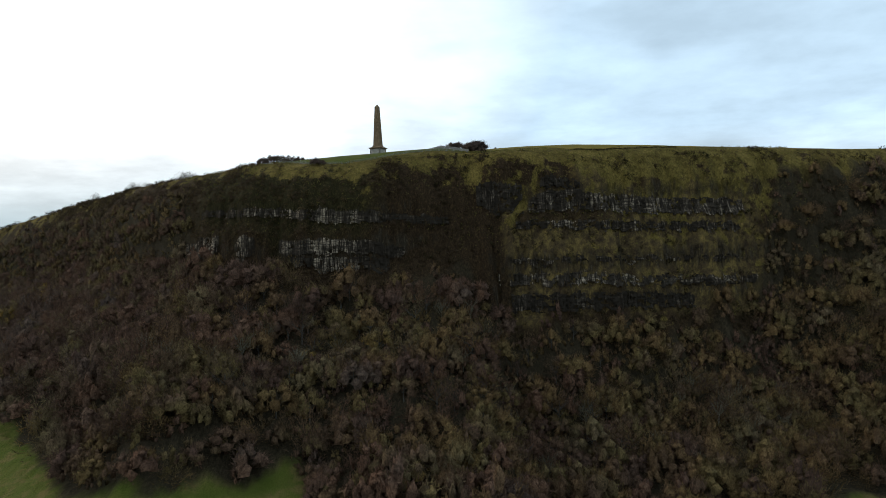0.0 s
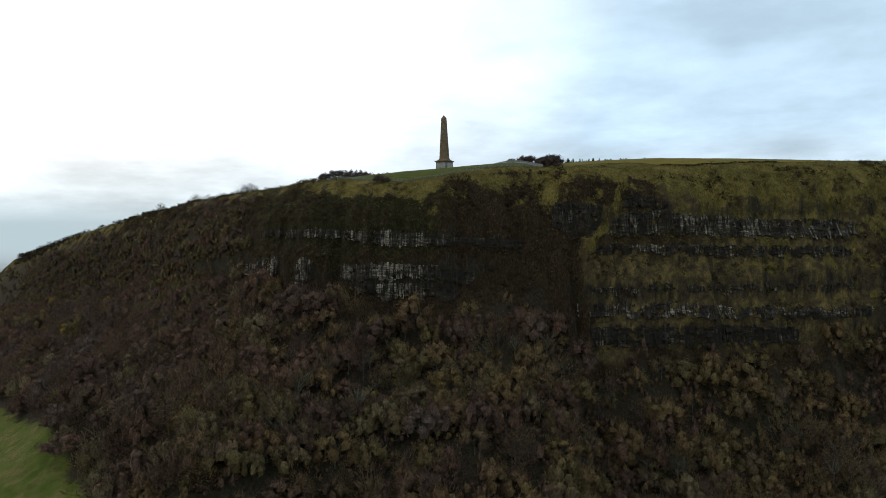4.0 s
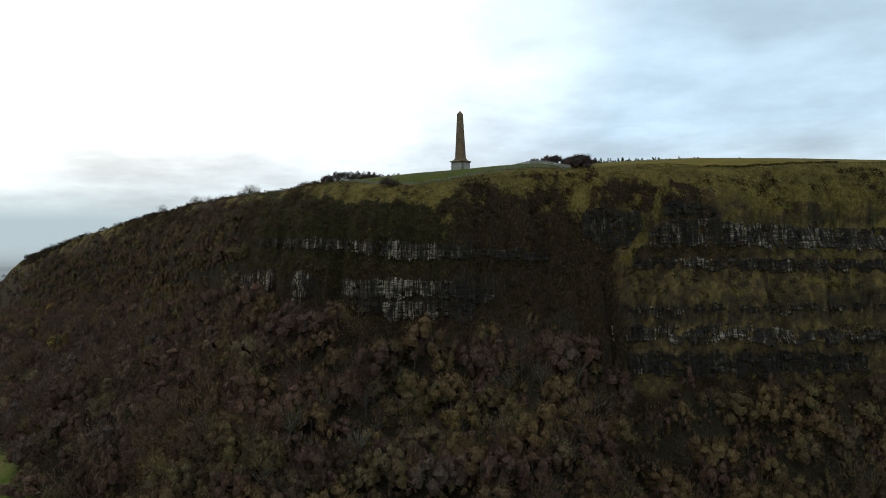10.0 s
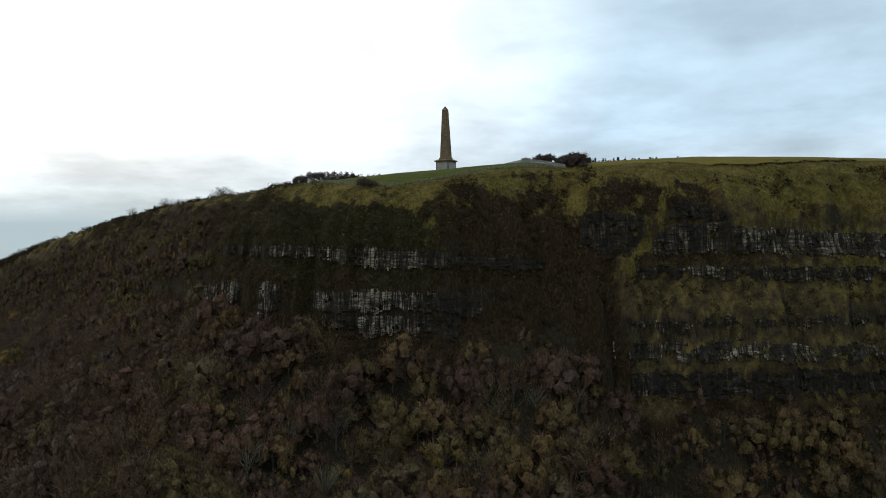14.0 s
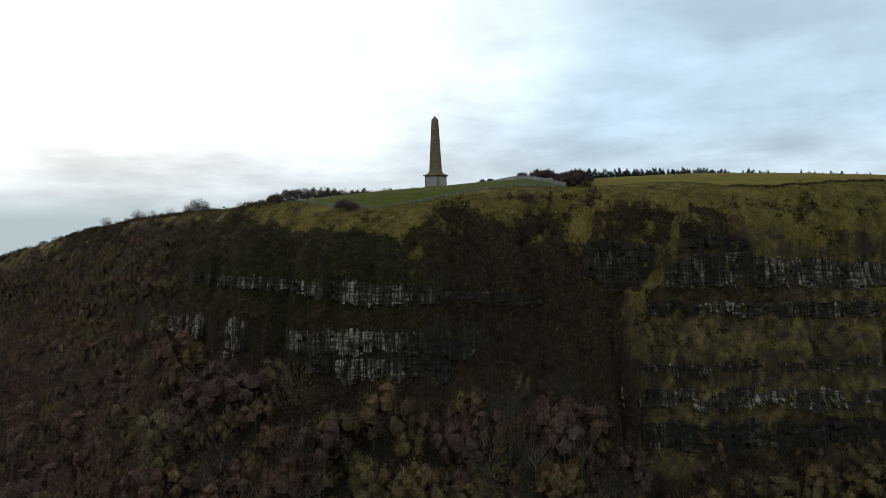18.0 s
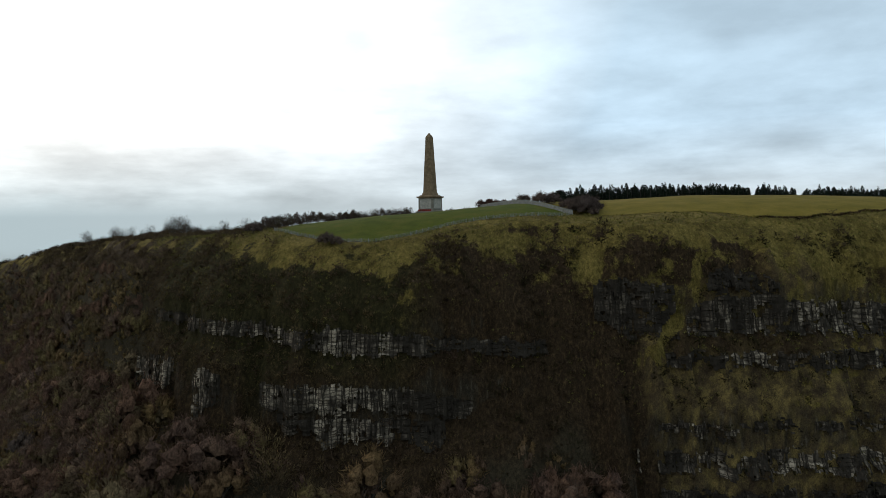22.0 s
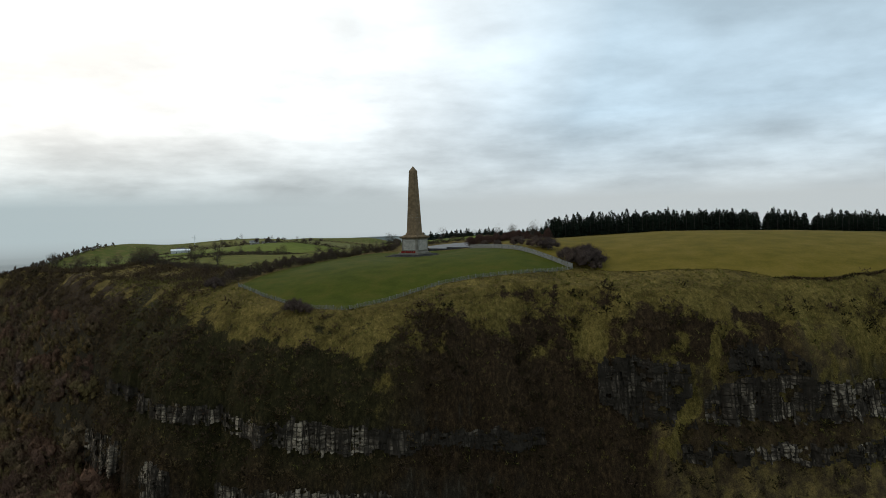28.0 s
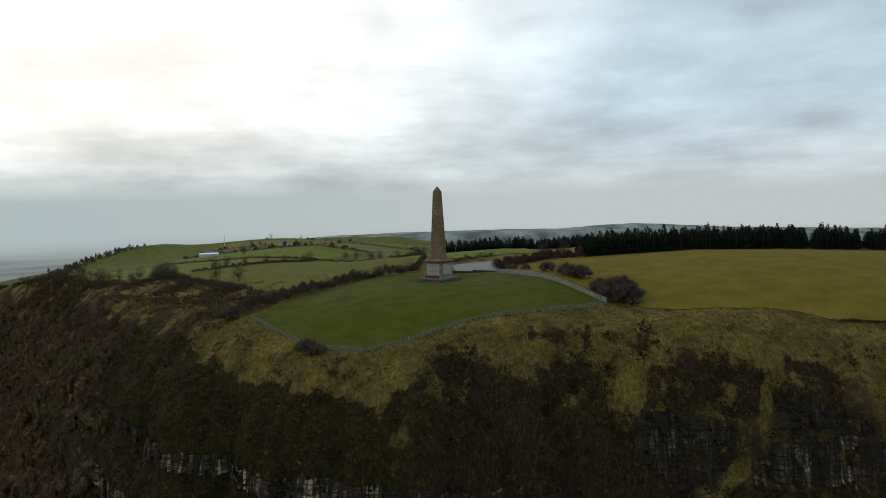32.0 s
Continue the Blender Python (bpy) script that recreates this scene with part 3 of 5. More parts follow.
def box(w, d, h, z=0.0, top=1.0, bevel=0.0, at=(0, 0)):
    """A block that stands on z; top narrows its upper end."""
    bm = bmesh.new()
    bmesh.ops.create_cube(bm, size=1.0)
    for v in bm.verts:
        f = top if v.co.z > 0 else 1.0
        v.co = (v.co.x * w * f + at[0], v.co.y * d * f + at[1], z + (v.co.z + 0.5) * h)
    if bevel:
        bmesh.ops.bevel(bm, geom=bm.edges[:], offset=bevel, segments=1, affect="EDGES")
    return bm


def ground_z(x, y):
    return float(height(np.array([x]), np.array([y]))[0])


def along(points, step):
    """Even steps along a broken line in plan."""
    p = np.asarray(points, float)
    seg = np.hypot(*np.diff(p, axis=0).T)
    s = np.concatenate([[0], np.cumsum(seg)])
    u = np.linspace(0, s[-1], max(2, int(round(s[-1] / step)) + 1))
    return np.stack([np.interp(u, s, p[:, 0]), np.interp(u, s, p[:, 1])], 1)


def sheet(name, front, back, mat, nu, nv, lift=0.15, **tags):
    """A cover on the ground between two lines in plan."""
    def even(line):
        p = along(line, 0.5)
        i = np.linspace(0, len(p) - 1, nu)
        return np.stack([np.interp(i, np.arange(len(p)), p[:, c]) for c in (0, 1)], 1)
    a, b = even(front), even(back)
    v = np.linspace(0, 1, nv)[:, None, None]
    p = (a * (1 - v) + b * v).reshape(-1, 2)
    z = height(p[:, 0], p[:, 1]) + lift
    i = np.arange(nu * nv).reshape(nv, nu)
    f = np.stack([i[:-1, :-1], i[:-1, 1:], i[1:, 1:], i[1:, :-1]], -1).reshape(-1, 4)
    me = smooth(mesh_of(name, np.column_stack([p, z]), f, mat))
    return tagged(new(name, me), kind="structure", **tags)


# ---- the land ----


def axis(fine0, fine1, step, far0, far1, grow=1.18):
    a = list(np.arange(fine0, fine1 + step / 2, step))
    s, lo = step, []
    v = fine0
    while v > far0:
        s *= grow
        v -= s
        lo.append(max(v, far0))
    s, hi = step, []
    v = a[-1]
    while v < far1:
        s *= grow
        v += s
        hi.append(min(v, far1))
    return np.array(lo[::-1] + a + hi)


def build_ground():
    gx = axis(-320, 310, 1.55, -4600, 4600, 1.09)
    gy = axis(-150, 40, 1.3, -4600, 4600, 1.045)
    x, y = np.meshgrid(gx, gy)
    x, y = x.ravel(), y.ravel()
    z = height(x, y)
    d = out(x, y)
    i = np.arange(len(x)).reshape(len(gy), len(gx))
    f = np.stack([i[:-1, :-1], i[:-1, 1:], i[1:, 1:], i[1:, :-1]], -1).reshape(-1, 4)
    # dry rough grass along the rim, dark scrub below it, grass on the east ledges and down one ramp
    past = d - dark_edge(x, y)
    dry = np.interp(past, (-30, -4, -0.5, 1.5, 6, 14, 20), (0.75, 0.82, 0.74, 0.44, 0.34, 0.26, 0.12))
    moss = np.clip((x - 65 + 5 * fbm(x, y, 16, 93)) / 9, 0, 1) * np.clip((218 - x) / 12, 0, 1) * np.interp(d, (12, 16, 33, 38), (0.0, 1, 1, 0))
    moss = np.maximum(moss, 0.15 * np.clip((15 - x) / 20, 0, 1) * np.clip((x + 110) / 10, 0, 1) * np.interp(d, (1, 5, 21, 24), (0, 1, 1, 0)))
    dry += 0.22 * np.clip((x - 90) / 25, 0, 1) * np.interp(d, (2, 6, 30, 38), (0, 1, 0.7, 0))
    litter = np.clip((d - wood_start(x, y) + 3) / 5, 0, 1)
    dry -= 0.3 * np.exp(-((x - 34) / 26) ** 2) * np.interp(d, (12, 18), (0, 1))
    dry -= 0.14 * np.clip((2 - x) / 10, 0, 1) * np.clip((x + 120) / 15, 0, 1) * np.interp(past, (0, 3), (0, 1))
    dry += 0.8 * np.clip(1.5 - (ramp_gap(x, z) + 0.5 * fbm(x, y, 8, 17)) / np.interp(z, (-46, -36, -24), (2.7, 2.3, 1.5)), 0, 1) * np.interp(z, (-52, -45, -14, -10), (0, 1, 1, 0))
    dry += 0.13 * np.clip((x - 2) / 6, 0, 1) * np.interp(past, (0, 2, 12, 16), (0, 1, 1, 0.3))
    gully = np.abs(x - 52 - 1.5 * fbm(x, y, 12, 18))
    dry += 0.3 * np.clip(1.6 - gully / 4.5, 0, 1) * np.interp(d, (2, 6, 11, 18), (0, 1, 1, 0))
    dry -= 0.42 * np.clip((-84 - x) / 7, 0, 1) * np.clip((x + 260) / 60, 0, 1) * np.interp(d, (-9, -2), (0.05, 1)) * (0.75 + 0.5 * fbm(x, y, 30, 61))
    field = np.clip((y - np.where(x < -50, field_front(x), 130)) / 5, 0, 1) * np.clip((-d - 8) / 4, 0, 1)
    # bare dark rock and heath between the upper east bands and on the brow above them
    between = np.clip((x - 72) / 4, 0, 1) * np.clip((130 - x) / 8, 0, 1) * np.interp(z, (-46, -44.5, -40, -38.5), (0, 1, 1, 0))
    brow = np.exp(-((x - 99 - 3 * fbm(x, y, 15, 71)) / 11) ** 2) * np.interp(z, (-29, -27, -20, -14), (0, 1, 1, 0))
    moss = moss * (1 - 0.85 * between) * (1 - 0.7 * brow)
    dry -= 0.3 * between + 0.5 * brow
    field = np.maximum(field, np.clip((meadow_edge(x) + 2 * fbm(x, y, 20, 9) - y) / 3, 0, 1) * (d > 60))
    heath = np.clip((8 - x) / 14, 0, 1) * np.clip((x + 112) / 14, 0, 1) * np.interp(d, (0, 3, 25, 31), (0, 0.9, 0.9, 0))
    me = smooth(mesh_of("ground", np.column_stack([x, y, z]), f, M_GROUND, dry=dry, field=field, moss=moss, litter=litter, heath=heath))
    return tagged(new("ground", me), "steep basalt escarpment with dry grass, scrub and fields", "hillside", kind="structure")


ground = build_ground()

LAWN_FRONT = ((-57, -50.5), (-44, -66), (-29.4, -78.6), (-20, -82), (-12.8, -82.6), (-5, -80), (2.1, -75.5), (10, -71), (19.6, -68.3), (37.7, -66), (46, -62), (54.8, -54.9))
WALL_EAST = ((54.8, -54.9), (40.9, -33.6), (22.7, 2.5))
LAWN_BACK = ((-57, -50.5), (-49, -14), (-35, 22), (-21, 31), (5, 19), (22.7, 2.5), (40.9, -33.6), (54.8, -54.9))
lawn = sheet("lawn", LAWN_FRONT, LAWN_BACK, M_LAWN, 90, 50, label="green mown lawn round the obelisk", category="lawn")
pasture = sheet("pasture", ((58, -53), (65, -62), (73, -67.5), (97, -70), (104, -73), (110, -78), (124, -79), (140, -74), (150, -70), (190, -62), (240, -46), (340, -22)),
                ((24, 4), (32, 34), (52, 60), (66, 160), (200, 175), (340, 180)), M_PASTURE, 120, 80,
                label="olive rough pasture beside the lawn", category="field")
field_west = sheet("field_west", ((-178, 122), (-165, 114), (-150, 107), (-125, 87), (-98, 60), (-72, 13), (-52, -5), (-38, 26)),
                   ((-180, 150), (-158, 300), (-140, 420), (-60, 350), (-22, 120), (-30, 40)), M_GRAZED, 90, 60,
                   label="green grazed field behind a hedge", category="field")
road = sheet("road", ((6, 21), (18, 12), (24, 8)), ((2, 60), (12, 62), (25, 58)), M_TARMAC, 20, 24, 0.2,
             label="wet grey tarmac road behind the obelisk", category="road")

# ---- obelisk ----


def build_obelisk():
    ob = thing("obelisk", "tall tapered grey-brown basalt obelisk on a square pedestal", "monument", at=(0, 0, ground_z(0, 0) - 0.05), turn=-31.5)
    z = 0.0
    for k, (side, h) in enumerate(((17.6, 0.3), (15.6, 0.3), (13.4, 0.35), (9.7, 0.55))):
        part("step", box(side, side, h, z, 1.0, 0.04), M_DARKSTEP if k < 3 else M_DIE, ob, "dark wet flagged step" if k < 3 else "")
        z += h
    part("base_moulding", box(8.7, 8.7, 0.5, z, 0.95, 0.05), M_DIE, ob)
    z += 0.5
    part("pedestal", box(7.75, 7.75, 5.4, z, 0.985, 0.05), M_DIE, ob, "grey granite pedestal block")
    for a in range(4):
        m = pose(0, 0, 0, 0, 0, 90 * a)
        panel = part("panel", box(5.9, 0.14, 4.1, z + 0.65, 1.0, 0.03, (0, -3.87)), M_PALE, ob, "pale granite inscription panel", m)
        front = panel if a == 0 else front
    for k in range(7):
        bm = box(4.4 - (k % 3) * 0.5, 0.03, 0.07, z + 4.15 - 0.45 * k, 1.0, 0.0, (0, -3.945))
        part("inscription_bar", bm, M_DIE, front, "grey lettering bar")
    z += 5.4
    part("cornice", box(8.3, 8.3, 0.35, z, 1.07, 0.03), M_STONE, ob)
    z += 0.35
    part("cornice", box(9.0, 9.0, 0.4, z, 1.0, 0.05), M_STONE, ob)
    z += 0.4
    part("cap", box(7.6, 7.6, 0.6, z, 0.82, 0.04), M_STONE, ob)
    z += 0.6
    part("shaft_foot", box(5.4, 5.4, 0.9, z, 0.94, 0.06), M_STONE, ob)
    z += 0.9
    courses, total = 24, 25.2
    for k in range(courses):
        f0, f1 = k / courses, (k + 1) / courses
        w0, w1 = 4.55 - 2.1 * f0, 4.55 - 2.1 * f1
        part("course", box(w0, w0, total / courses - 0.02, z, w1 / w0, 0.03), M_STONE, ob)
        z += total / courses
    part("pyramidion", box(2.45, 2.45, 1.9, z, 0.04, 0.0), M_STONE, ob)
    return ob


obelisk = build_obelisk()

# ---- plants ----


def twigs(rng, p, d, length, width):
    """Narrow pointed blades at points p along ways d."""
    d = d / np.linalg.norm(d, axis=1, keepdims=True)
    side = np.cross(d, rng.normal(size=d.shape))
    side /= np.linalg.norm(side, axis=1, keepdims=True) + 1e-9
    l, w = np.asarray(length)[:, None], np.asarray(width)[:, None]
    v = np.stack([p - side * w, p + side * w, p + d * l], 1).reshape(-1, 3)
    return v, np.arange(len(v)).reshape(-1, 3)


def crown_cloud(rng, n, tall, wide, lumps=7, blade=(1.0, 0.16), base=0.3, up=0.7):
    """Blades of a crown: lumps round a stem, open between them."""
    a = rng.uniform(0, 2 * np.pi, lumps)
    r = np.sqrt(rng.uniform(0.05, 1, lumps)) * wide * 0.28
    h = rng.uniform(base + 0.18, 0.84, lumps) * tall
    c = np.column_stack([r * np.cos(a), r * np.sin(a), h])
    size = rng.uniform(0.24, 0.36, lumps) * wide
    k = rng.randint(0, lumps, n)
    v = rng.normal(size=(n, 3))
    v /= np.linalg.norm(v, axis=1, keepdims=True)
    rad = size[k] * (1.06 - 0.55 * rng.uniform(0, 1, n) ** 2)
    p = c[k] + v * rad[:, None] * (1, 1, 1.15)
    d = v * 0.8 + np.array([0, 0, up]) + (p * (1, 1, 0)) / wide * 0.8 + rng.normal(size=(n, 3)) * 0.35
    return twigs(rng, p, d, blade[0] * rng.uniform(0.6, 1.3, n), blade[1] * rng.uniform(0.6, 1.3, n))


def crown_shell(rng, n, tall, wide, lobes=7, blade=(1.1, 0.28), base=0.12, around=7, rings=4):
    """A spreading leafless crown: clumps of fine twigs heaped into an uneven dome, with loose sprays standing out of them."""
    half = np.array([wide * 0.5, wide * 0.5, tall * (1 - base) * 0.55])
    mid = np.array([0, 0, tall * (base + (1 - base) * 0.42)])
    a = 2.4 * np.arange(lobes) + rng.uniform(-0.5, 0.5, lobes)
    e = np.arcsin(np.clip(np.linspace(0.92, -0.35, lobes) + rng.uniform(-0.12, 0.12, lobes), -1, 1))
    way = np.column_stack([np.cos(a) * np.cos(e), np.sin(a) * np.cos(e), np.sin(e)])
    at = mid + way * half * rng.uniform(0.40, 0.74, lobes)[:, None]
    size = rng.uniform(0.19, 0.31, lobes)[:, None] * half * (1, 1, 1.1)
    b = np.linspace(0, 2 * np.pi, around, endpoint=False)
    i = np.arange(around * rings).reshape(rings, around)
    lo, hi = i[:-1], i[1:]
    lo2, hi2 = np.roll(lo, -1, 1), np.roll(hi, -1, 1)
    ball = np.concatenate([np.stack([lo, lo2, hi2], -1).reshape(-1, 3), np.stack([lo, hi2, hi], -1).reshape(-1, 3), np.array([[i[-1, 0], i[-1, k], i[-1, k + 1]] for k in range(1, around - 1)])])
    pieces = []
    for k in range(lobes):
        tilt = np.linspace(-0.75, 1.15, rings)
        u = np.concatenate([np.column_stack([np.cos(b + 0.4 * r) * np.cos(t), np.sin(b + 0.4 * r) * np.cos(t), np.full(around, np.sin(t))]) for r, t in enumerate(tilt)])
        pieces.append((at[k] + u * size[k] * rng.uniform(0.62, 1.2, len(u))[:, None], ball))
    k = rng.randint(0, lobes, n)
    u = rng.normal(size=(n, 3)) + way[k] * 1.1 + (0, 0, 0.3)
    u /= np.linalg.norm(u, axis=1, keepdims=True)
    p = at[k] + u * size[k] * rng.uniform(0.7, 1.4, n)[:, None]
    grow = u * 0.7 + np.array([0, 0, 0.45]) + rng.normal(size=(n, 3)) * 0.4
    pieces.append(twigs(rng, p, grow, blade[0] * rng.uniform(0.5, 1.4, n), blade[1] * rng.uniform(0.5, 1.4, n)))
    return join(pieces)


def tube(p, r, sides=5):
    """A tapered limb along points p with radii r."""
    p = np.asarray(p, float)
    a = np.linspace(0, 2 * np.pi, sides, endpoint=False)
    v = []
    for k in range(len(p)):
        t = p[min(k + 1, len(p) - 1)] - p[max(k - 1, 0)]
        t /= np.linalg.norm(t)
        u = np.cross(t, (0.3, 0.9, 0.1))
        u /= np.linalg.norm(u)
        w = np.cross(t, u)
        v.append(p[k] + r[k] * (np.cos(a)[:, None] * u + np.sin(a)[:, None] * w))
    i = np.arange(len(p) * sides).reshape(len(p), sides)
    f = np.stack([i[:-1], np.roll(i[:-1], -1, 1), np.roll(i[1:], -1, 1), i[1:]], -1).reshape(-1, 4)
    return np.concatenate(v), f


def join(pieces):
    vs, fs, n = [], [], 0
    for v, f in pieces:
        vs.append(v)
        fs.append(f + n)
        n += len(v)
    return np.concatenate(vs), np.concatenate(fs)


def limbs(rng, tall, wide, count=6, thick=0.16):
    lean = rng.normal(size=2) * 0.04 * tall
    pieces = [tube([(0, 0, -0.6), (lean[0] * 0.3, lean[1] * 0.3, tall * 0.3), (lean[0], lean[1], tall * 0.75)], [thick * 1.3, thick, thick * 0.3], 6)]
    for k in range(count):
        a = 2 * np.pi * (k + rng.uniform(0, 0.8)) / count
        h = tall * rng.uniform(0.2, 0.5)
        o = np.array([np.cos(a), np.sin(a)]) * wide * rng.uniform(0.28, 0.44)
        top = h + tall * rng.uniform(0.25, 0.45)
        pieces.append(tube([(0, 0, h), (o[0] * 0.55, o[1] * 0.55, h + (top - h) * 0.45), (o[0], o[1], top)], [thick * 0.6, thick * 0.4, thick * 0.12], 4))
    return join(pieces)


def conifer_cloud(rng, n, tall, wide):
    h = 1 - rng.uniform(0, 1, n) ** 0.8
    a = rng.uniform(0, 2 * np.pi, n)
    r = wide * 0.5 * (1 - h ** 1.8) * rng.uniform(0.1, 0.85, n)
    p = np.column_stack([r * np.cos(a), r * np.sin(a), tall * (0.1 + 0.88 * h)])
    d = np.column_stack([np.cos(a), np.sin(a), -0.25 + 0.9 * h])
    return twigs(rng, p, d, wide * 0.28 * (1.1 - 0.6 * h), 0.26 * (1.2 - 0.5 * h) * wide / 4)


def plant_kind(cloud, wood, count, seed):
    """Several crowns and stems of one kind of plant."""
    made = []
    for k in range(count):
        rng = np.random.RandomState(seed + k)
        v, f = cloud(rng)
        w = wood(rng) if wood else None
        made.append((v, f, w))
    return made


def place_plants(kind, meshes, places, parent_args, group):
    """Single plants: each a thing with stem and crown."""
    for k, (x, y, s, turn) in enumerate(places):
        stem, crown = meshes[k % len(meshes)]
        ob = thing(kind, *parent_args, group=group, at=(x, y, ground_z(x, y) - 0.1), turn=turn)
        ob.scale = (s, s, s)
        if stem:
            child("trunk", stem, ob)
        child("crown", crown, ob)


def mass(name, kinds, places, mat, label, category, seed, stems=False, tone=None):
    """Plants past counting: one mesh."""
    rng = np.random.RandomState(seed)
    vs, fs, ts, ns, n = [], [], [], [], 0
    z = height(places[:, 0], places[:, 1])
    for k in range(len(places)):
        v, f, w = kinds[rng.randint(len(kinds))]
        if stems and w is not None:
            v, f = join([(v, f), w])
        a = rng.uniform(0, 2 * np.pi)
        c, s = np.cos(a), np.sin(a)
        size = places[k, 2] * rng.uniform(0.78, 1.25, 3)
        q = np.column_stack([v[:, 0] * c - v[:, 1] * s, v[:, 0] * s + v[:, 1] * c, v[:, 2]]) * size
        vs.append(q + (places[k, 0], places[k, 1], z[k] - 0.2))
        tall = q[:, 2].max()
        o = (q - (0, 0, 0.3 * tall)) / (0.6 * tall + 0.01)
        ns.append(o / (np.linalg.norm(o, axis=1, keepdims=True) + 1e-6))
        fs.append(f + n)
        u = rng.uniform()
        ts.append(np.full(len(v), u if tone is None else tone(places[k], u) % 1))
        n += len(v)
    me = smooth(mesh_of(name, np.concatenate(vs), np.concatenate(fs), mat, tint=np.concatenate(ts)))
    me.attributes.new("swell", "FLOAT_VECTOR", "POINT").data.foreach_set("vector", np.concatenate(ns).ravel().astype(np.float32))
    return tagged(new(name, me), label, category, kind="stuff")


def scatter(rng, x0, x1, y0, y1, step):
    """Places on a shaken grid."""
    gx, gy = np.meshgrid(np.arange(x0, x1, step), np.arange(y0, y1, step))
    p = np.column_stack([gx.ravel(), gy.ravel()]) + rng.uniform(-0.55, 0.55, (gx.size, 2)) * step
    return p[rng.permutation(len(p))]


# ---- wreaths at the obelisk ----


def build_wreath(x):
    """A ring of poppies leaning on the pedestal's front."""
    ob = thing("wreath", "round red poppy wreath leaning on the pedestal", "wreath", "wreaths at the obelisk")
    ob.matrix_basis = obelisk.matrix_basis @ pose(x, -4.62, 1.5, -14, 0, 0)
    a = np.linspace(0, 2 * np.pi, 15)
    v, f = tube([(0.34 * math.cos(t), 0.05 * math.sin(3 * t), 0.42 + 0.34 * math.sin(t)) for t in a], [0.13 + 0.02 * math.sin(5 * t) for t in a], 6)
    child("ring", smooth(mesh_of("ring", v, f, M_WREATH)), ob)
    part("backing", box(0.5, 0.04, 0.5, 0.17, 1.0, 0.0, (0, 0.1)), M_CONIFER, ob, "dark green wreath backing")


for x in (-3.2, -2.3, -1.1, -0.2, 0.8, 1.9, 2.9):
    build_wreath(x)

# ---- the wood below the cliffs ----
TREES = plant_kind(lambda r: crown_shell(r, 330, 11.0 * r.uniform(0.8, 1.2), 12.6 * r.uniform(0.85, 1.15), 10, (1.25, 0.13), 0.0, 6, 3), lambda r: limbs(r, 8.6, 8.4, 7, 0.2), 12, 100)
TREES += plant_kind(lambda r: crown_cloud(r, 480, 11.8, 12.2, 13, (1.3, 0.13), 0.0, 0.8), lambda r: limbs(r, 10.8, 10.8, 9, 0.2), 4, 130)
SAPLINGS = plant_kind(lambda r: crown_shell(r, 84, 9.4 * r.uniform(0.8, 1.35), 10.5, 5, (1.5, 0.19), -0.1, 6, 3), None, 8, 150)
rng = np.random.RandomState(7)


def wood_here(p):
    """How likely a tree stands at these places: wooded below the cliffs, down to the fields."""
    x, y = p[:, 0], p[:, 1]
    d = out(x, y)
    start = wood_start(x, y)
    end = y > meadow_edge(x) + 2 * fbm(x, y, 20, 9)
    return (d > start) & end


p = scatter(rng, -460, 360, -272, 380, 8.2)
p = np.concatenate([p, scatter(rng, -760, -460, 0, 760, 15.0), scatter(np.random.RandomState(8), -30, 165, -336, -272, 9.0)])
p = p[wood_here(p)]
q = scatter(rng, -330, 330, -190, 300, 7.0)
q = np.concatenate([q, scatter(rng, 62, 230, -190, -60, 5.2), scatter(rng, -520, -330, -60, 420, 5.0), scatter(rng, -330, -88, -130, 260, 5.2)])
dq = out(q[:, 0], q[:, 1])
q = q[wood_here(q) & (dq < 105)]
lower = scatter(rng, -170, 60, -244, -170, 6.2)
q = np.concatenate([q, lower[wood_here(lower)]])
near_wood = (np.abs(p[:, 0] - 25) < 85) & (p[:, 1] < -130) & (p[:, 1] > -205)
size = rng.uniform(0.75, 1.55, len(p)) * np.interp(out(p[:, 0], p[:, 1]), (12, 25, 50), (0.45, 0.82, 1.0))
west = (p[:, 0] < -98) & (out(p[:, 0], p[:, 1]) < 62)
size = np.where(west, size * 0.9, size)
near_i = np.where(near_wood)[0][:260]
rest = (p[:, 1] > -245) & (p[:, 0] > -460)
afar = ~rest
rest[near_i] = False
tree_meshes = []
for k, (v, f, w) in enumerate(TREES):
    crown = swell(smooth(mesh_of("crown", v, f, M_WOODS, tint=np.full(len(v), 0.0625 * k))), (0, 0, 3.0), (6, 6, 5.5))
    tree_meshes.append((mesh_of("trunk", w[0], w[1], M_BARK), crown))
place_plants("tree", tree_meshes, [(*p[i], size[i], rng.uniform(0, 360)) for i in near_i],
             ("leafless brown broadleaf tree on the wooded scree slope", "tree"), "trees of the hillside wood")


def stand_tone(q, u):
    """Brown twigs on the west slope, dark tones below the west cliffs for dark trees and gully shade alike, mixed
    stands elsewhere.
    """
    if q[0] < -95:
        return 0.28 * u
    if -75 < q[0] < 64 and u < 0.8 and q[1] > -185:
        return 0.31 + 0.2 * u if u < 0.5 else 0.70 + 0.1 * u
    if q[0] > 90 and u < 0.7:
        return 0.5 + u * 0.4 if u < 0.3 else 0.80 + 0.3 * (u - 0.3)
    return u


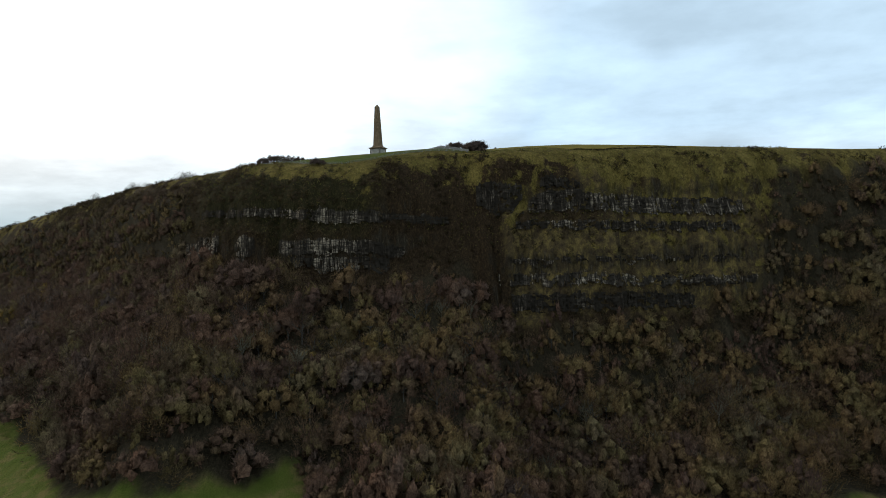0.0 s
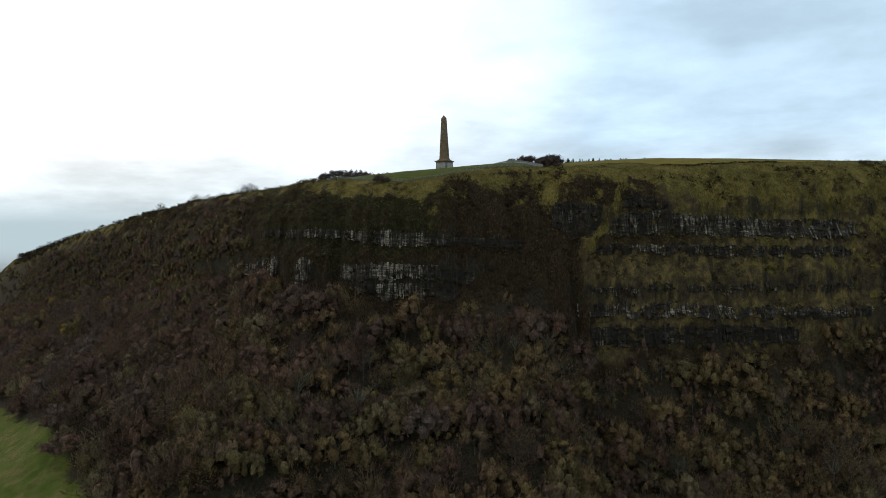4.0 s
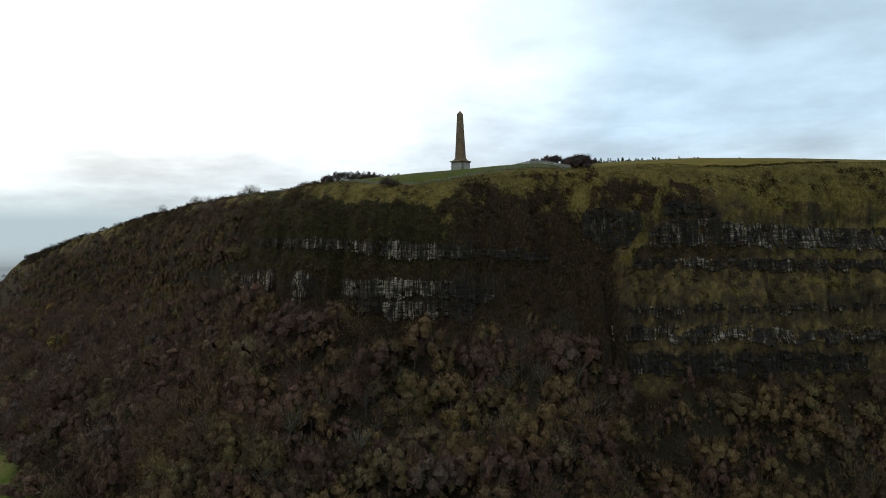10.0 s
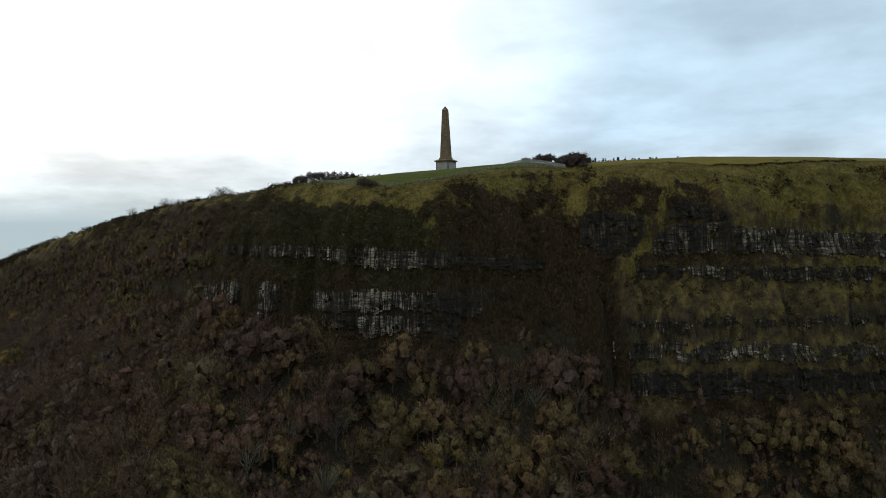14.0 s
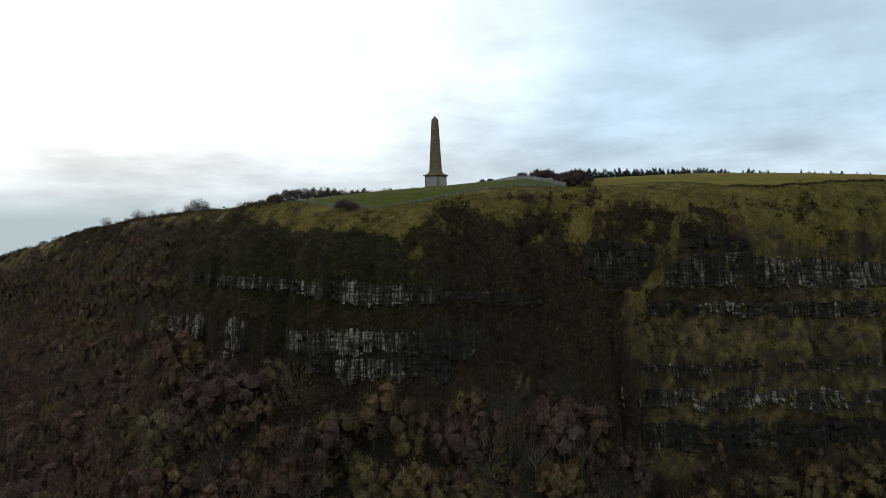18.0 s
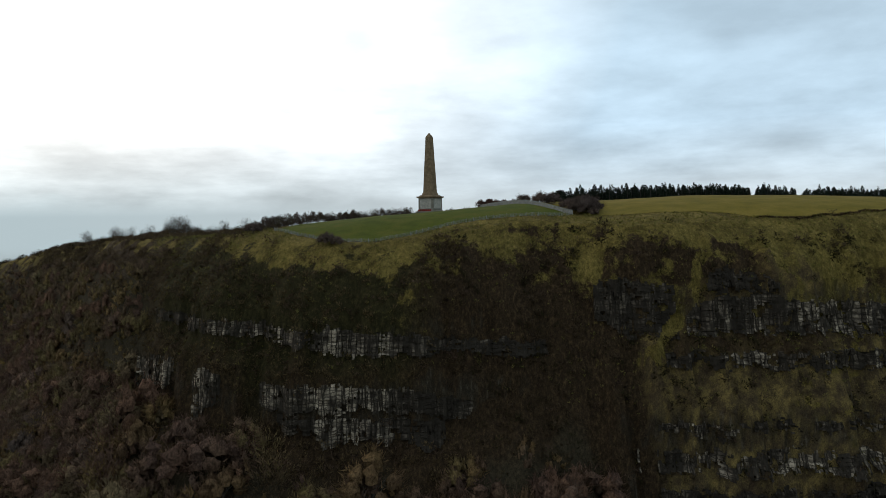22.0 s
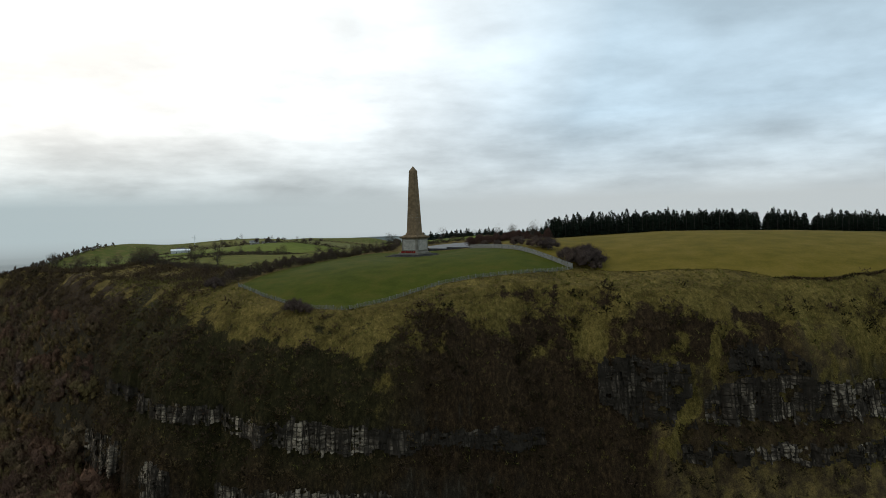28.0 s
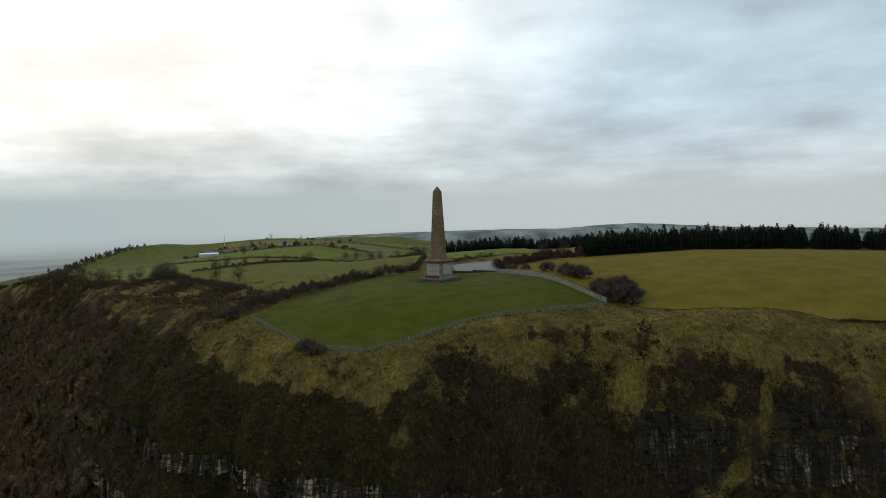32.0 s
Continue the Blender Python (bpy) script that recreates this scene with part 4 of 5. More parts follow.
west = (q[:, 0] < -98) & (out(q[:, 0], q[:, 1]) < 62)
mass("undergrowth", SAPLINGS, np.column_stack([q, rng.uniform(0.4, 0.85, len(q)) * np.where(west, 1.15, 1.0) * np.interp(out(q[:, 0], q[:, 1]), (12, 28), (0.4, 1.0))]), M_WOODS, "brown saplings and bushes among the trees", "bushes", 27, tone=stand_tone)
q = np.column_stack([p, size])[rest]
mass("far_woodland", SAPLINGS, np.column_stack([p, 1.1 * size])[afar], M_WOODS, "brown winter wood on the lower slope", "woodland", 28)
mass("woodland", TREES, q, M_WOODS, "bare brown and olive winter wood on the scree slope", "woodland", 21,
     tone=stand_tone)

# ---- pale ash trees standing in the wood ----
ash_meshes = []
for k in range(5):
    r = np.random.RandomState(170 + k)
    pieces = [limbs(r, 13.0, 8.0, 11, 0.24)]
    for _ in range(26):
        a, h = r.uniform(0, 2 * np.pi), r.uniform(4.5, 9.5)
        o = np.array([np.cos(a), np.sin(a)]) * r.uniform(0.8, 2.6)
        e = o * r.uniform(1.5, 2.1)
        pieces.append(tube([(o[0], o[1], h), (e[0], e[1], h + r.uniform(1.2, 2.0)), (e[0] * 1.05, e[1] * 1.05, h + r.uniform(2.4, 3.8))], [0.10, 0.07, 0.02], 3))
    w = [join([pc for pc in pieces])]
    v, f = crown_cloud(r, 300, 13.4, 8.6, 10, (1.3, 0.07), 0.2, 1.0)
    ash_meshes.append((mesh_of("trunk", *w[0], M_ASH), mesh_of("crown", v, f, M_WOODS, tint=np.full(len(v), 0.2 * k))))
rng_ash = np.random.RandomState(88)
spots = [(162, -150), (170, -142), (156, -158), (178, -152), (150, -140), (166, -165), (186, -160), (140, -150), (58, -160), (-46, -158), (-52, -170), (-62, -176), (-30, -178), (-80, -170), (14, -190), (40, -176),
         (96, -160), (120, -172), (30, -146), (-14, -160), (44, -140), (52, -136), (110, -150), (-100, -150), (-118, -140), (72, -188), (132, -186), (196, -140)]
place_plants("ash_tree", ash_meshes, [(x + rng_ash.uniform(-2, 2), y + rng_ash.uniform(-2, 2), rng_ash.uniform(0.8, 1.15), rng_ash.uniform(0, 360)) for x, y in spots],
             ("leafless ash tree with pale grey limbs in the wood", "tree"), "pale ash trees of the wood")

# ---- scrub on the ledges and the upper slope ----
BUSHES = plant_kind(lambda r: crown_cloud(r, 36, 1.1, 2.6, 5, (0.55, 0.17), -0.1, 0.5), None, 6, 300)
p = scatter(rng, -330, 330, -125, 300, 1.7)
d = out(p[:, 0], p[:, 1])
past = d - dark_edge(p[:, 0], p[:, 1])
dens = np.interp(past, (-3, 0, 2.5, 8, 12), (0.0, 0.3, 0.66, 0.72, 0.78)) * np.interp(d, (40, 46), (1, 0.25))
dens = dens - 0.3 * np.clip((p[:, 0] - 75) / 30, 0, 1) * (d > 12)
dens = dens - 0.17 * np.clip((p[:, 0] - 2) / 8, 0, 1) * (d < 14)
dens = np.where((p[:, 0] > 53) & (p[:, 0] < 86) & (d < 13), dens * 0.62, dens)
dens = np.where((p[:, 0] > 88) & (d < 14), dens * 0.7, dens)
dens = np.where((p[:, 0] > 8) & (p[:, 0] < 46) & (past > 3), dens - 0.14, dens)
dens = np.where((ramp_gap(p[:, 0], height(p[:, 0], p[:, 1])) < 3) & (d > 3) & (d < 26), 0, dens)
gorse = (p[:, 0] < -62) & (p[:, 0] > -200) & (p[:, 1] < field_front(p[:, 0]) - 2) & (d < 4)
dens = np.where(gorse, np.interp(d, (-60, -12, 4), (0.46, 0.36, 0.24)), dens)
dens = np.where((p[:, 0] < -200) & (d > -9) & (d < 14), 0.62, dens)
gorse |= (p[:, 0] < -200) & (d > -9)
dens = np.where((p[:, 0] < -115) & (d > 14), 0.1, dens)
keep = (fbm(p[:, 0], p[:, 1], 22, 31) * 0.36 + fbm(p[:, 0], p[:, 1], 6, 32) * 0.24 + 0.5 + rng.uniform(-0.3, 0.3, len(p)) < dens) & ((d > -2) | gorse) & (d < 50)
p = p[keep]
mass("scrub", BUSHES, np.column_stack([p, rng.uniform(0.6, 1.5, len(p))]), M_SCRUB, "dark gorse, bramble and heather on the cliff ledges", "scrub", 22,
     tone=lambda q, u: (0.14 * u if u < 0.6 else 0.5 + 0.2 * u) if q[0] < 12 else 0.3 + 0.65 * u)

# ---- rock bands ----


def column_mesh(seed):
    """An upright buttress of stacked basalt blocks with open bed joints; about 1 m wide, 1 m high."""
    r = np.random.RandomState(seed)
    sides, z = 6, 0.0
    a = np.linspace(0, 2 * np.pi, sides, endpoint=False) + 0.5 + r.uniform(-0.25, 0.25, sides)
    shape = r.uniform(0.44, 0.60, sides)
    rings = []
    while z < 0.97:
        h = min(r.uniform(0.13, 0.34), 1.0 - z)
        rad = shape * r.uniform(0.88, 1.08, sides) * (1.0 if z < 0.8 else r.uniform(0.8, 1.0))
        ox, oy = r.normal(size=2) * 0.05
        tilt = r.uniform(-0.03, 0.03)
        for q, g in ((0.0, 0.86), (0.08, 1.0), (0.92, 1.0), (1.0, 0.88)):
            rings.append(np.column_stack([np.cos(a) * rad * g + ox, np.sin(a) * rad * g + oy, z + q * h + tilt * np.cos(a) * q]))
        z += h
    bm = bmesh.new()
    bv = [[bm.verts.new(p) for p in ring] for ring in rings]
    for lo, hi in zip(bv[:-1], bv[1:]):
        for i in range(sides):
            k = (i + 1) % sides
            bm.faces.new((lo[i], lo[k], hi[k], hi[i]))
    bm.faces.new(bv[-1])
    bm.normal_update()
    me = bpy.data.meshes.new("column")
    bm.to_mesh(me)
    bm.free()
    me.materials.append(M_BASALT)
    return me


COLUMNS = [column_mesh(500 + k) for k in range(24)]


def rock_face(cliff, band, seed):
    """The bare face of a band: blocks between upright clefts and level beds, ragged where turf and scrub begin."""
    r = np.random.RandomState(seed)
    xs, tops, feet = BANDS[band]
    cell = 0.6
    gx = np.arange(xs[0], xs[-1] + cell, cell)
    gz = np.arange(max(tops) + 1.0, min(feet) - 1.0, -cell)
    top = np.interp(gx, xs, tops) + 0.7 * fbm(gx, gx * 0, 9, seed) + 0.5 * fbm(gx, gx * 0, 3.1, seed + 1, 2)
    foot = np.interp(gx, xs, feet) + 0.9 * fbm(gx, gx * 0, 11, seed + 2) + 0.5 * fbm(gx, gx * 0, 3.4, seed + 3, 2)
    ys = rim(gx)[:, None] - np.arange(0, 60, 0.4)[None]
    hs = height(np.repeat(gx[:, None], ys.shape[1], 1), ys)
    y = np.stack([ys[np.arange(len(gx)), np.argmax(hs < z, 1)] for z in gz])
    y = (np.roll(y, 1, 1) + y * 2 + np.roll(y, -1, 1)) / 4
    y[:, 0], y[:, -1] = y[:, 1], y[:, -2]
    # clefts and beds
    cleft, edge = np.zeros(len(gx), int), xs[0]
    while edge < xs[-1]:
        edge += 1.0 + r.exponential(1.1)
        cleft += gx > edge
    bed, edge = np.zeros(len(gz), int), gz[0]
    while edge > gz[-1]:
        edge -= 0.9 + r.exponential(0.7)
        bed += gz < edge
    push = r.uniform(0, 0.9, cleft.max() + 1)[cleft][None] + r.uniform(0, 0.4, (bed.max() + 1, cleft.max() + 1))[bed][:, cleft]
    push = push + r.uniform(-0.08, 0.08, push.shape)
    split = np.concatenate([[False], np.diff(cleft) > 0])[None] * 0.7 + np.concatenate([[False], np.diff(bed) > 0])[:, None] * 0.35
    depth = y - 0.55 - push + np.minimum(split, 0.8)
    xx, zz = np.meshgrid(gx, gz)
    v = np.column_stack([(xx + r.uniform(-0.1, 0.1, xx.shape)).ravel(), depth.ravel(), (zz + r.uniform(-0.1, 0.1, xx.shape)).ravel()])
    i = np.arange(xx.size).reshape(xx.shape)
    f = np.stack([i[:-1, :-1], i[1:, :-1], i[1:, 1:], i[:-1, 1:]], -1).reshape(-1, 4)
    patch = fbm(xx, zz * 1.7, 8, seed + 4) + 0.5 * fbm(xx, zz, 2.6, seed + 5, 2)
    cover = BARE.get(band, 0.75)
    level = np.quantile(patch, 1 - cover)
    keep = ((zz < top[None]) & (zz > foot[None]) & (patch > level) & (ramp_gap(xx, zz) > 2.4)).ravel()[f[:, 0]]
    child("rock_face", mesh_of("rock_face", v, f[keep], M_BASALT), cliff)


# how much of a band is free of turf and scrub
BARE = {"west_upper": 0.84, "west_spur": 0.72, "west_rib": 0.8, "west_lower": 0.94, "west_foot": 0.85, "gully_face": 0.8, "east_upper": 0.86, "east_brow": 0.6, "east_second": 0.68, "east_third": 0.42, "east_fourth": 0.7, "east_foot": 0.7}


def rock_band(cliff, band, step, gap, seed):
    """Columns side by side where the slope crosses this band."""
    r = np.random.RandomState(seed)
    xs, tops, feet = BANDS[band]
    x = xs[0]
    while x < xs[-1]:
        w = step * (0.65 + r.exponential(0.38))
        x += w * 0.62
        wave = float(fbm(np.array([x]), np.array([0.0]), 22, seed)[0])
        if wave * 0.6 + r.uniform(-0.4, 0.4) < gap:
            continue
        t = float(np.interp(x, xs, tops)) + 0.4 * wave + r.uniform(-1.6, -0.4)
        f = float(np.interp(x, xs, feet)) + 0.5 * wave + r.uniform(-0.5, 1.3)
        if ramp_gap(x, 0.5 * (t + f)) < 4.5:
            continue
        ys = rim(x) - np.arange(0, 75, 0.5)
        hs = height(np.full(len(ys), x), ys)
        y_top, y_foot = ys[int(np.argmax(hs < t))], ys[int(np.argmax(hs < f))]
        lean = math.degrees(math.atan2(y_top - y_foot, t - f))
        ob = new("column", COLUMNS[r.randint(len(COLUMNS))])
        ob.parent = cliff
        long = math.hypot(y_top - y_foot, t - f)
        ob.matrix_basis = (pose(x, y_foot + 0.3 * w, f - 0.3, -lean + r.uniform(-2, 2), r.uniform(-2, 2), 0) @ pose(0, 0, 0, 0, 0, r.uniform(-20, 20) + 180 * r.randint(2))
                           @ Matrix.Diagonal((w, w * 1.05, long + 0.3, 1)))


WEST = ("dark columnar basalt cliff band with pale lichen", "cliff", "cliff bands")
EAST = ("stepped basalt cliff band with grassy ledges above and below", "cliff", "cliff bands")
for label, bands in (
        (WEST, (("west_upper", 2.1, 0.0, 41),)),
        (WEST, (("west_spur", 2.0, -0.1, 51), ("west_rib", 1.8, -0.1, 52), ("west_lower", 2.1, 0.0, 42))),
        (WEST, (("west_foot", 2.0, 0.05, 43),)),
        (EAST, (("gully_face", 1.7, 0.05, 48),)),
        (EAST, (("east_brow", 1.9, 0.1, 53), ("east_upper", 2.2, 0.0, 44))),
        (EAST, (("east_second", 1.6, 0.2, 45),)),
        (EAST, (("east_third", 1.5, 0.3, 46), ("east_fourth", 1.7, 0.2, 49))),
        (EAST, (("east_foot", 1.6, 0.05, 47),))):
    face = thing("cliff", *label)
    for band in bands:
        rock_face(face, band[0], band[3])
        rock_band(face, *band)

# ---- how hedges are made ----


def hedge_mesh(points, tall, wide, per_m, seed, mat=None, blade=(0.6, 0.11)):
    """A ragged hedge along a line in plan."""
    r = np.random.RandomState(seed)
    line = along(points, 0.5)
    n = int(len(line) * 0.5 * per_m)
    c = line[r.randint(0, len(line), n)] + r.normal(size=(n, 2)) * wide * 0.25
    swell = 0.75 + 0.35 * fbm(c[:, 0], c[:, 1], 7, seed)
    z = height(c[:, 0], c[:, 1])
    h = np.sqrt(r.uniform(0, 1, n)) * tall * swell * 0.85
    d = r.normal(size=(n, 3)) * 0.5 + np.array([0, 0, 0.7])
    v, f = twigs(r, np.column_stack([c, z + h]), d, blade[0] * r.uniform(0.6, 1.3, n), blade[1] * r.uniform(0.7, 1.3, n))
    tint = np.repeat(0.5 + 0.4 * fbm(c[:, 0], c[:, 1], 9, seed + 1), 3)
    return mesh_of("hedge", v, f, mat or M_HEDGE, tint=tint % 1)


# ---- spruce plantation ----
SPRUCES = plant_kind(lambda r: conifer_cloud(r, 300, 9.3, 4.3), None, 6, 700)
SPRUCE_STEM = mesh_of("trunk", *tube([(0, 0, -0.5), (0, 0, 4), (0, 0, 9)], [0.18, 0.13, 0.03], 6), M_BARK)
spruce_meshes = [(SPRUCE_STEM, mesh_of("crown", v, f, M_CONIFER, tint=np.full(len(v), 0.15 * k))) for k, (v, f, w) in enumerate(SPRUCES)]


def forest_line(x):
    return np.interp(x, (60, 120, 240, 340), (68, 76, 92, 112))


row = [(x + rng.uniform(-0.8, 0.8), float(forest_line(x)) + rng.uniform(-1, 3), rng.uniform(0.92, 1.16) * (1 + 0.12 * math.exp(-((x - 162) / 20) ** 2)), rng.uniform(0, 360)) for x in np.arange(66, 330, 1.8) if not (178 < x < 181 or 206 < x < 210)]
place_plants("spruce", spruce_meshes, row, ("dark green spruce at the edge of a plantation", "tree"), "spruces of the plantation edge")
p = scatter(rng, 67, 380, 60, 200, 3.0)
back = p[:, 1] - forest_line(p[:, 0])
p = p[(back > 4) & (back < 20) & (np.abs(p[:, 0] - 0.4 * back - 179.5) > 2) & (np.abs(p[:, 0] - 0.45 * back - 208) > 2.5)]
mass("plantation", SPRUCES, np.column_stack([p, rng.uniform(0.92, 1.2, len(p))]), M_CONIFER, "dense dark spruce plantation behind the pasture", "woodland", 23)


# ---- dry grass along the rim ----
TUFTS = plant_kind(lambda r: crown_cloud(r, 8, 0.7, 1.2, 3, (0.7, 0.10), 0.0, 1.3), None, 6, 800)
p = scatter(rng, -130, 250, -112, 90, 1.25)
d = out(p[:, 0], p[:, 1])
dens = np.interp(d, (-26, -14, 0, 6, 12, 22), (0.0, 0.6, 0.75, 0.5, 0.28, 0.14)) + 0.25 * np.clip((p[:, 0] - 75) / 30, 0, 1) * np.interp(d, (4, 12, 32, 40), (0, 1, 1, 0))
inside = (p[:, 0] > -60) & (p[:, 0] < 56) & (p[:, 1] > np.interp(p[:, 0], [a for a, _ in LAWN_FRONT], [b for _, b in LAWN_FRONT]) - 1.5)
inside |= (p[:, 0] >= 56) & (p[:, 1] > np.interp(p[:, 0], (56, 65, 73, 97, 110, 124, 140, 190, 240), (-53, -62, -67.5, -70, -78, -79, -74, -62, -46)))
keep = (rng.uniform(0, 1, len(p)) < dens + 0.3 * fbm(p[:, 0], p[:, 1], 18, 33)) & ~inside
p = p[keep]
mass("dry_grass", TUFTS, np.column_stack([p, rng.uniform(0.5, 1.2, len(p))]), M_TUFT, "tussocks of dry yellow grass along the cliff rim", "grass", 24)

# ---- hedges, shrubs and trees on the plateau ----


def hedge(points, tall, wide, per_m, seed, label, mat=None, blade=(0.6, 0.11)):
    return tagged(new("hedge", hedge_mesh(points, tall, wide, per_m, seed, mat, blade)), label, "hedge", "field hedges")


M_BEECH = mat_foliage("beech_twigs", ((0.0, (0.075, 0.040, 0.030)), (0.5, (0.090, 0.048, 0.034)), (1.0, (0.062, 0.036, 0.028))))
hedge(((-64, -48), (-58, -33), (-50, -11), (-36, 23), (-25, 34), (-12, 38)), 5.0, 4.6, 230, 61, "dark bare thorn hedge beside the lawn")
hedge(((23, 18), (30, 27), (40, 42), (53, 60), (64, 66)), 4.2, 4.5, 520, 62, "thick red-brown beech hedge behind the pasture", M_BEECH)
hedge(((0, 64), (8, 78), (22, 94)), 3.0, 3.0, 60, 63, "green-brown hedge behind the car park")
hedge(((112, -79.5), (124, -80.5), (134, -77.5), (141, -75.5), (152, -70.5), (175, -66)), 0.9, 1.2, 34, 64, "low dark scrubby line along the pasture's edge", M_SCRUB)
LONG = (1.0, 0.2)
hedge(((-177, 178), (-156, 240), (-142, 376)), 2.6, 2.4, 22, 65, "thin dark field hedge with gaps", None, LONG)
hedge(((-300, 385), (-220, 420), (-142, 376)), 2.6, 3.0, 16, 66, "dark hedge between green fields", None, LONG)
hedge(((-340, 530), (-230, 545), (-110, 480)), 3.2, 3.5, 14, 67, "dark hedge between green fields", None, LONG)
hedge(((-360, 690), (-220, 700), (-60, 620)), 3.6, 4.0, 12, 68, "distant dark field hedge", None, LONG)
hedge(((-142, 376), (-60, 330), (-24, 190), (-16, 120), (-14, 42)), 2.6, 2.6, 20, 69, "dark hedge running inland behind the field", None, LONG)
hedge(((-60, 330), (30, 360), (60, 300)), 3.6, 4.0, 18, 70, "dark hedge before a far wood", None, LONG)
hedge(((-170, 108), (-160, 97), (-148, 88), (-128, 76), (-110, 60), (-96, 46)), 4.0, 6.0, 90, 71, "dark bramble thicket along the old field bank")


SHRUB_CLOUDS = [crown_shell(np.random.RandomState(900 + k), 1700, 5.4, 8.6, 16, (0.8, 0.035), -0.1, 8, 4) for k in range(4)]
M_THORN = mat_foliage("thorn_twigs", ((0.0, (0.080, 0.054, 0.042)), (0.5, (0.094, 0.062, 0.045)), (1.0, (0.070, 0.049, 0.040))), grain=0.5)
SHRUBS = [swell(smooth(mesh_of("crown", v, f, M_THORN, tint=np.full(len(v), 0.25 * k))), (0, 0, 1.4), (4.3, 4.3, 3.4)) for k, (v, f) in enumerate(SHRUB_CLOUDS)]
SHRUB_STEM = mesh_of("trunk", *limbs(np.random.RandomState(5), 4.0, 4.6, 7, 0.1), M_BARK)


def shrub(x, y, s, label, k):
    ob = thing("shrub", label, "shrub", "shrubs on the plateau", at=(x, y, ground_z(x, y) - 0.1), turn=k * 77.0)
    ob.scale = (s, s, s)
    child("trunk", SHRUB_STEM, ob)
    child("crown", SHRUBS[k % 4], ob)


for k, (x, y, s) in enumerate(((-31, -82, 0.85), (-27.5, -83.5, 0.6), (-66, -49, 0.9))):
    shrub(x, y, s, "bare grey-brown shrub beside the lawn fence", k)
for k, (x, y, s) in enumerate(((58, -50, 1.3), (61, -54, 1.35), (55, -44, 1.0), (61, -47, 1.25), (47, -22, 0.95), (51, -27, 1.0), (41, -11, 0.85), (34, 3, 0.5), (29, 10, 0.55), (62, -57, 0.6))):
    shrub(x, y, s, "bare purple-brown shrub beyond the board fence", k)

lone = []
for k in range(5):
    r = np.random.RandomState(950 + k)
    v, f = crown_cloud(r, 760, 8.4, 7.6, 13, (1.3, 0.055), -0.02, 1.1)
    w = limbs(r, 8.0, 6.6, 10, 0.2)
    lone.append((mesh_of("trunk", w[0], w[1], M_BARK), mesh_of("crown", v, f, M_HEDGE, tint=np.full(len(v), 0.2 * k))))
place_plants("tree", lone, [(x, y, s, 40.0 * k) for k, (x, y, s) in enumerate((
    (-276, 212, 1.1), (-271, 208, 0.9), (-262, 203, 0.5), (-254, 196, 0.45), (-208, 122, 0.8), (-204, 119, 0.9), (-200, 118, 0.75), (-195, 120, 0.8), (-189, 122, 0.7), (-184, 122, 0.9), (-166, 104, 0.8),
    (-161, 98, 0.9), (-157, 94, 1.0), (-153, 91, 1.1), (-149, 89, 1.0), (-145, 85, 0.8), (-137, 80, 0.55), (-128, 74, 0.5), (-126, 92, 0.9), (-113, 90, 1.0), (-104, 48, 0.5), (-172, 205, 1.0), (-168, 215, 0.9), (-160, 232, 0.7), (-154, 262, 0.8), (-150, 300, 0.8), (-146, 348, 0.9), (-144, 362, 1.0)))],
    ("leafless grey-brown tree on the field bank", "tree"), "trees along the field banks")
place_plants("tree", lone, [(x, y, 0.8 * s, 70.0 * k) for k, (x, y, s) in enumerate((
    (-247, 470, 1.5), (-118, 395, 1.3), (-108, 396, 1.1), (-92, 392, 1.3), (-84, 396, 1.2), (-60, 340, 1.2), (-40, 260, 0.8), (-28, 184, 1.0), (-24, 178, 0.9),
    (-352, 800, 1.4), (-340, 806, 1.2), (-330, 800, 1.0), (-270, 790, 1.1), (-255, 795, 1.2), (-310, 560, 1.2), (-322, 566, 1.1), (-300, 500, 0.9)))],
    ("leafless tree standing in a far hedge", "tree"), "trees in the far hedges")
place_plants("tree", lone, [(45, 58, 0.8, 10.0), (56, 62, 0.95, 200.0)], ("lone bare tree near the end of the spruce plantation", "tree"), "bare trees by the plantation")
place_plants("tree", lone, [(x, y, s, 90.0 * k) for k, (x, y, s) in enumerate(((-46, -2, 0.45), (-41, 10, 0.5), (-38, 19, 0.55), (-33, 27, 0.5), (-29, 31, 0.55), (-20, 36, 0.5), (-15, 38, 0.4)))],
             ("small bare thorn tree growing out of the lawn hedge", "tree"), "thorn trees of the lawn hedge")

p = scatter(rng, -640, -190, 90, 780, 3.6)
d = out(p[:, 0], p[:, 1])
p = p[(d > -16) & (d < 10) & (fbm(p[:, 0], p[:, 1], 45, 57) + rng.uniform(-0.6, 0.6, len(p)) > -0.15)]
mass("rim_thicket", BUSHES, np.column_stack([p, rng.uniform(0.9, 1.9, len(p)) * np.interp(p[:, 0], (-520, -400), (1.7, 1.0))]), M_SCRUB, "dark thorn and gorse thicket along the far cliff rim", "scrub", 29)

HEADLAND = ((-400, 360), (-459, 464), (-507, 561), (-512, 612), (-508, 640), (-500, 682), (-489, 717))
p = np.concatenate([along(HEADLAND, 7) + (k, 0) for k in (-24, -17, -10, -4, 2)])
p = p + rng.uniform(-3.5, 3.5, p.shape)
mass("headland_wood", SAPLINGS, np.column_stack([p, rng.uniform(0.35, 0.75, len(p))]), M_HEDGE, "dark bare wood along the far headland's edge", "woodland", 30)

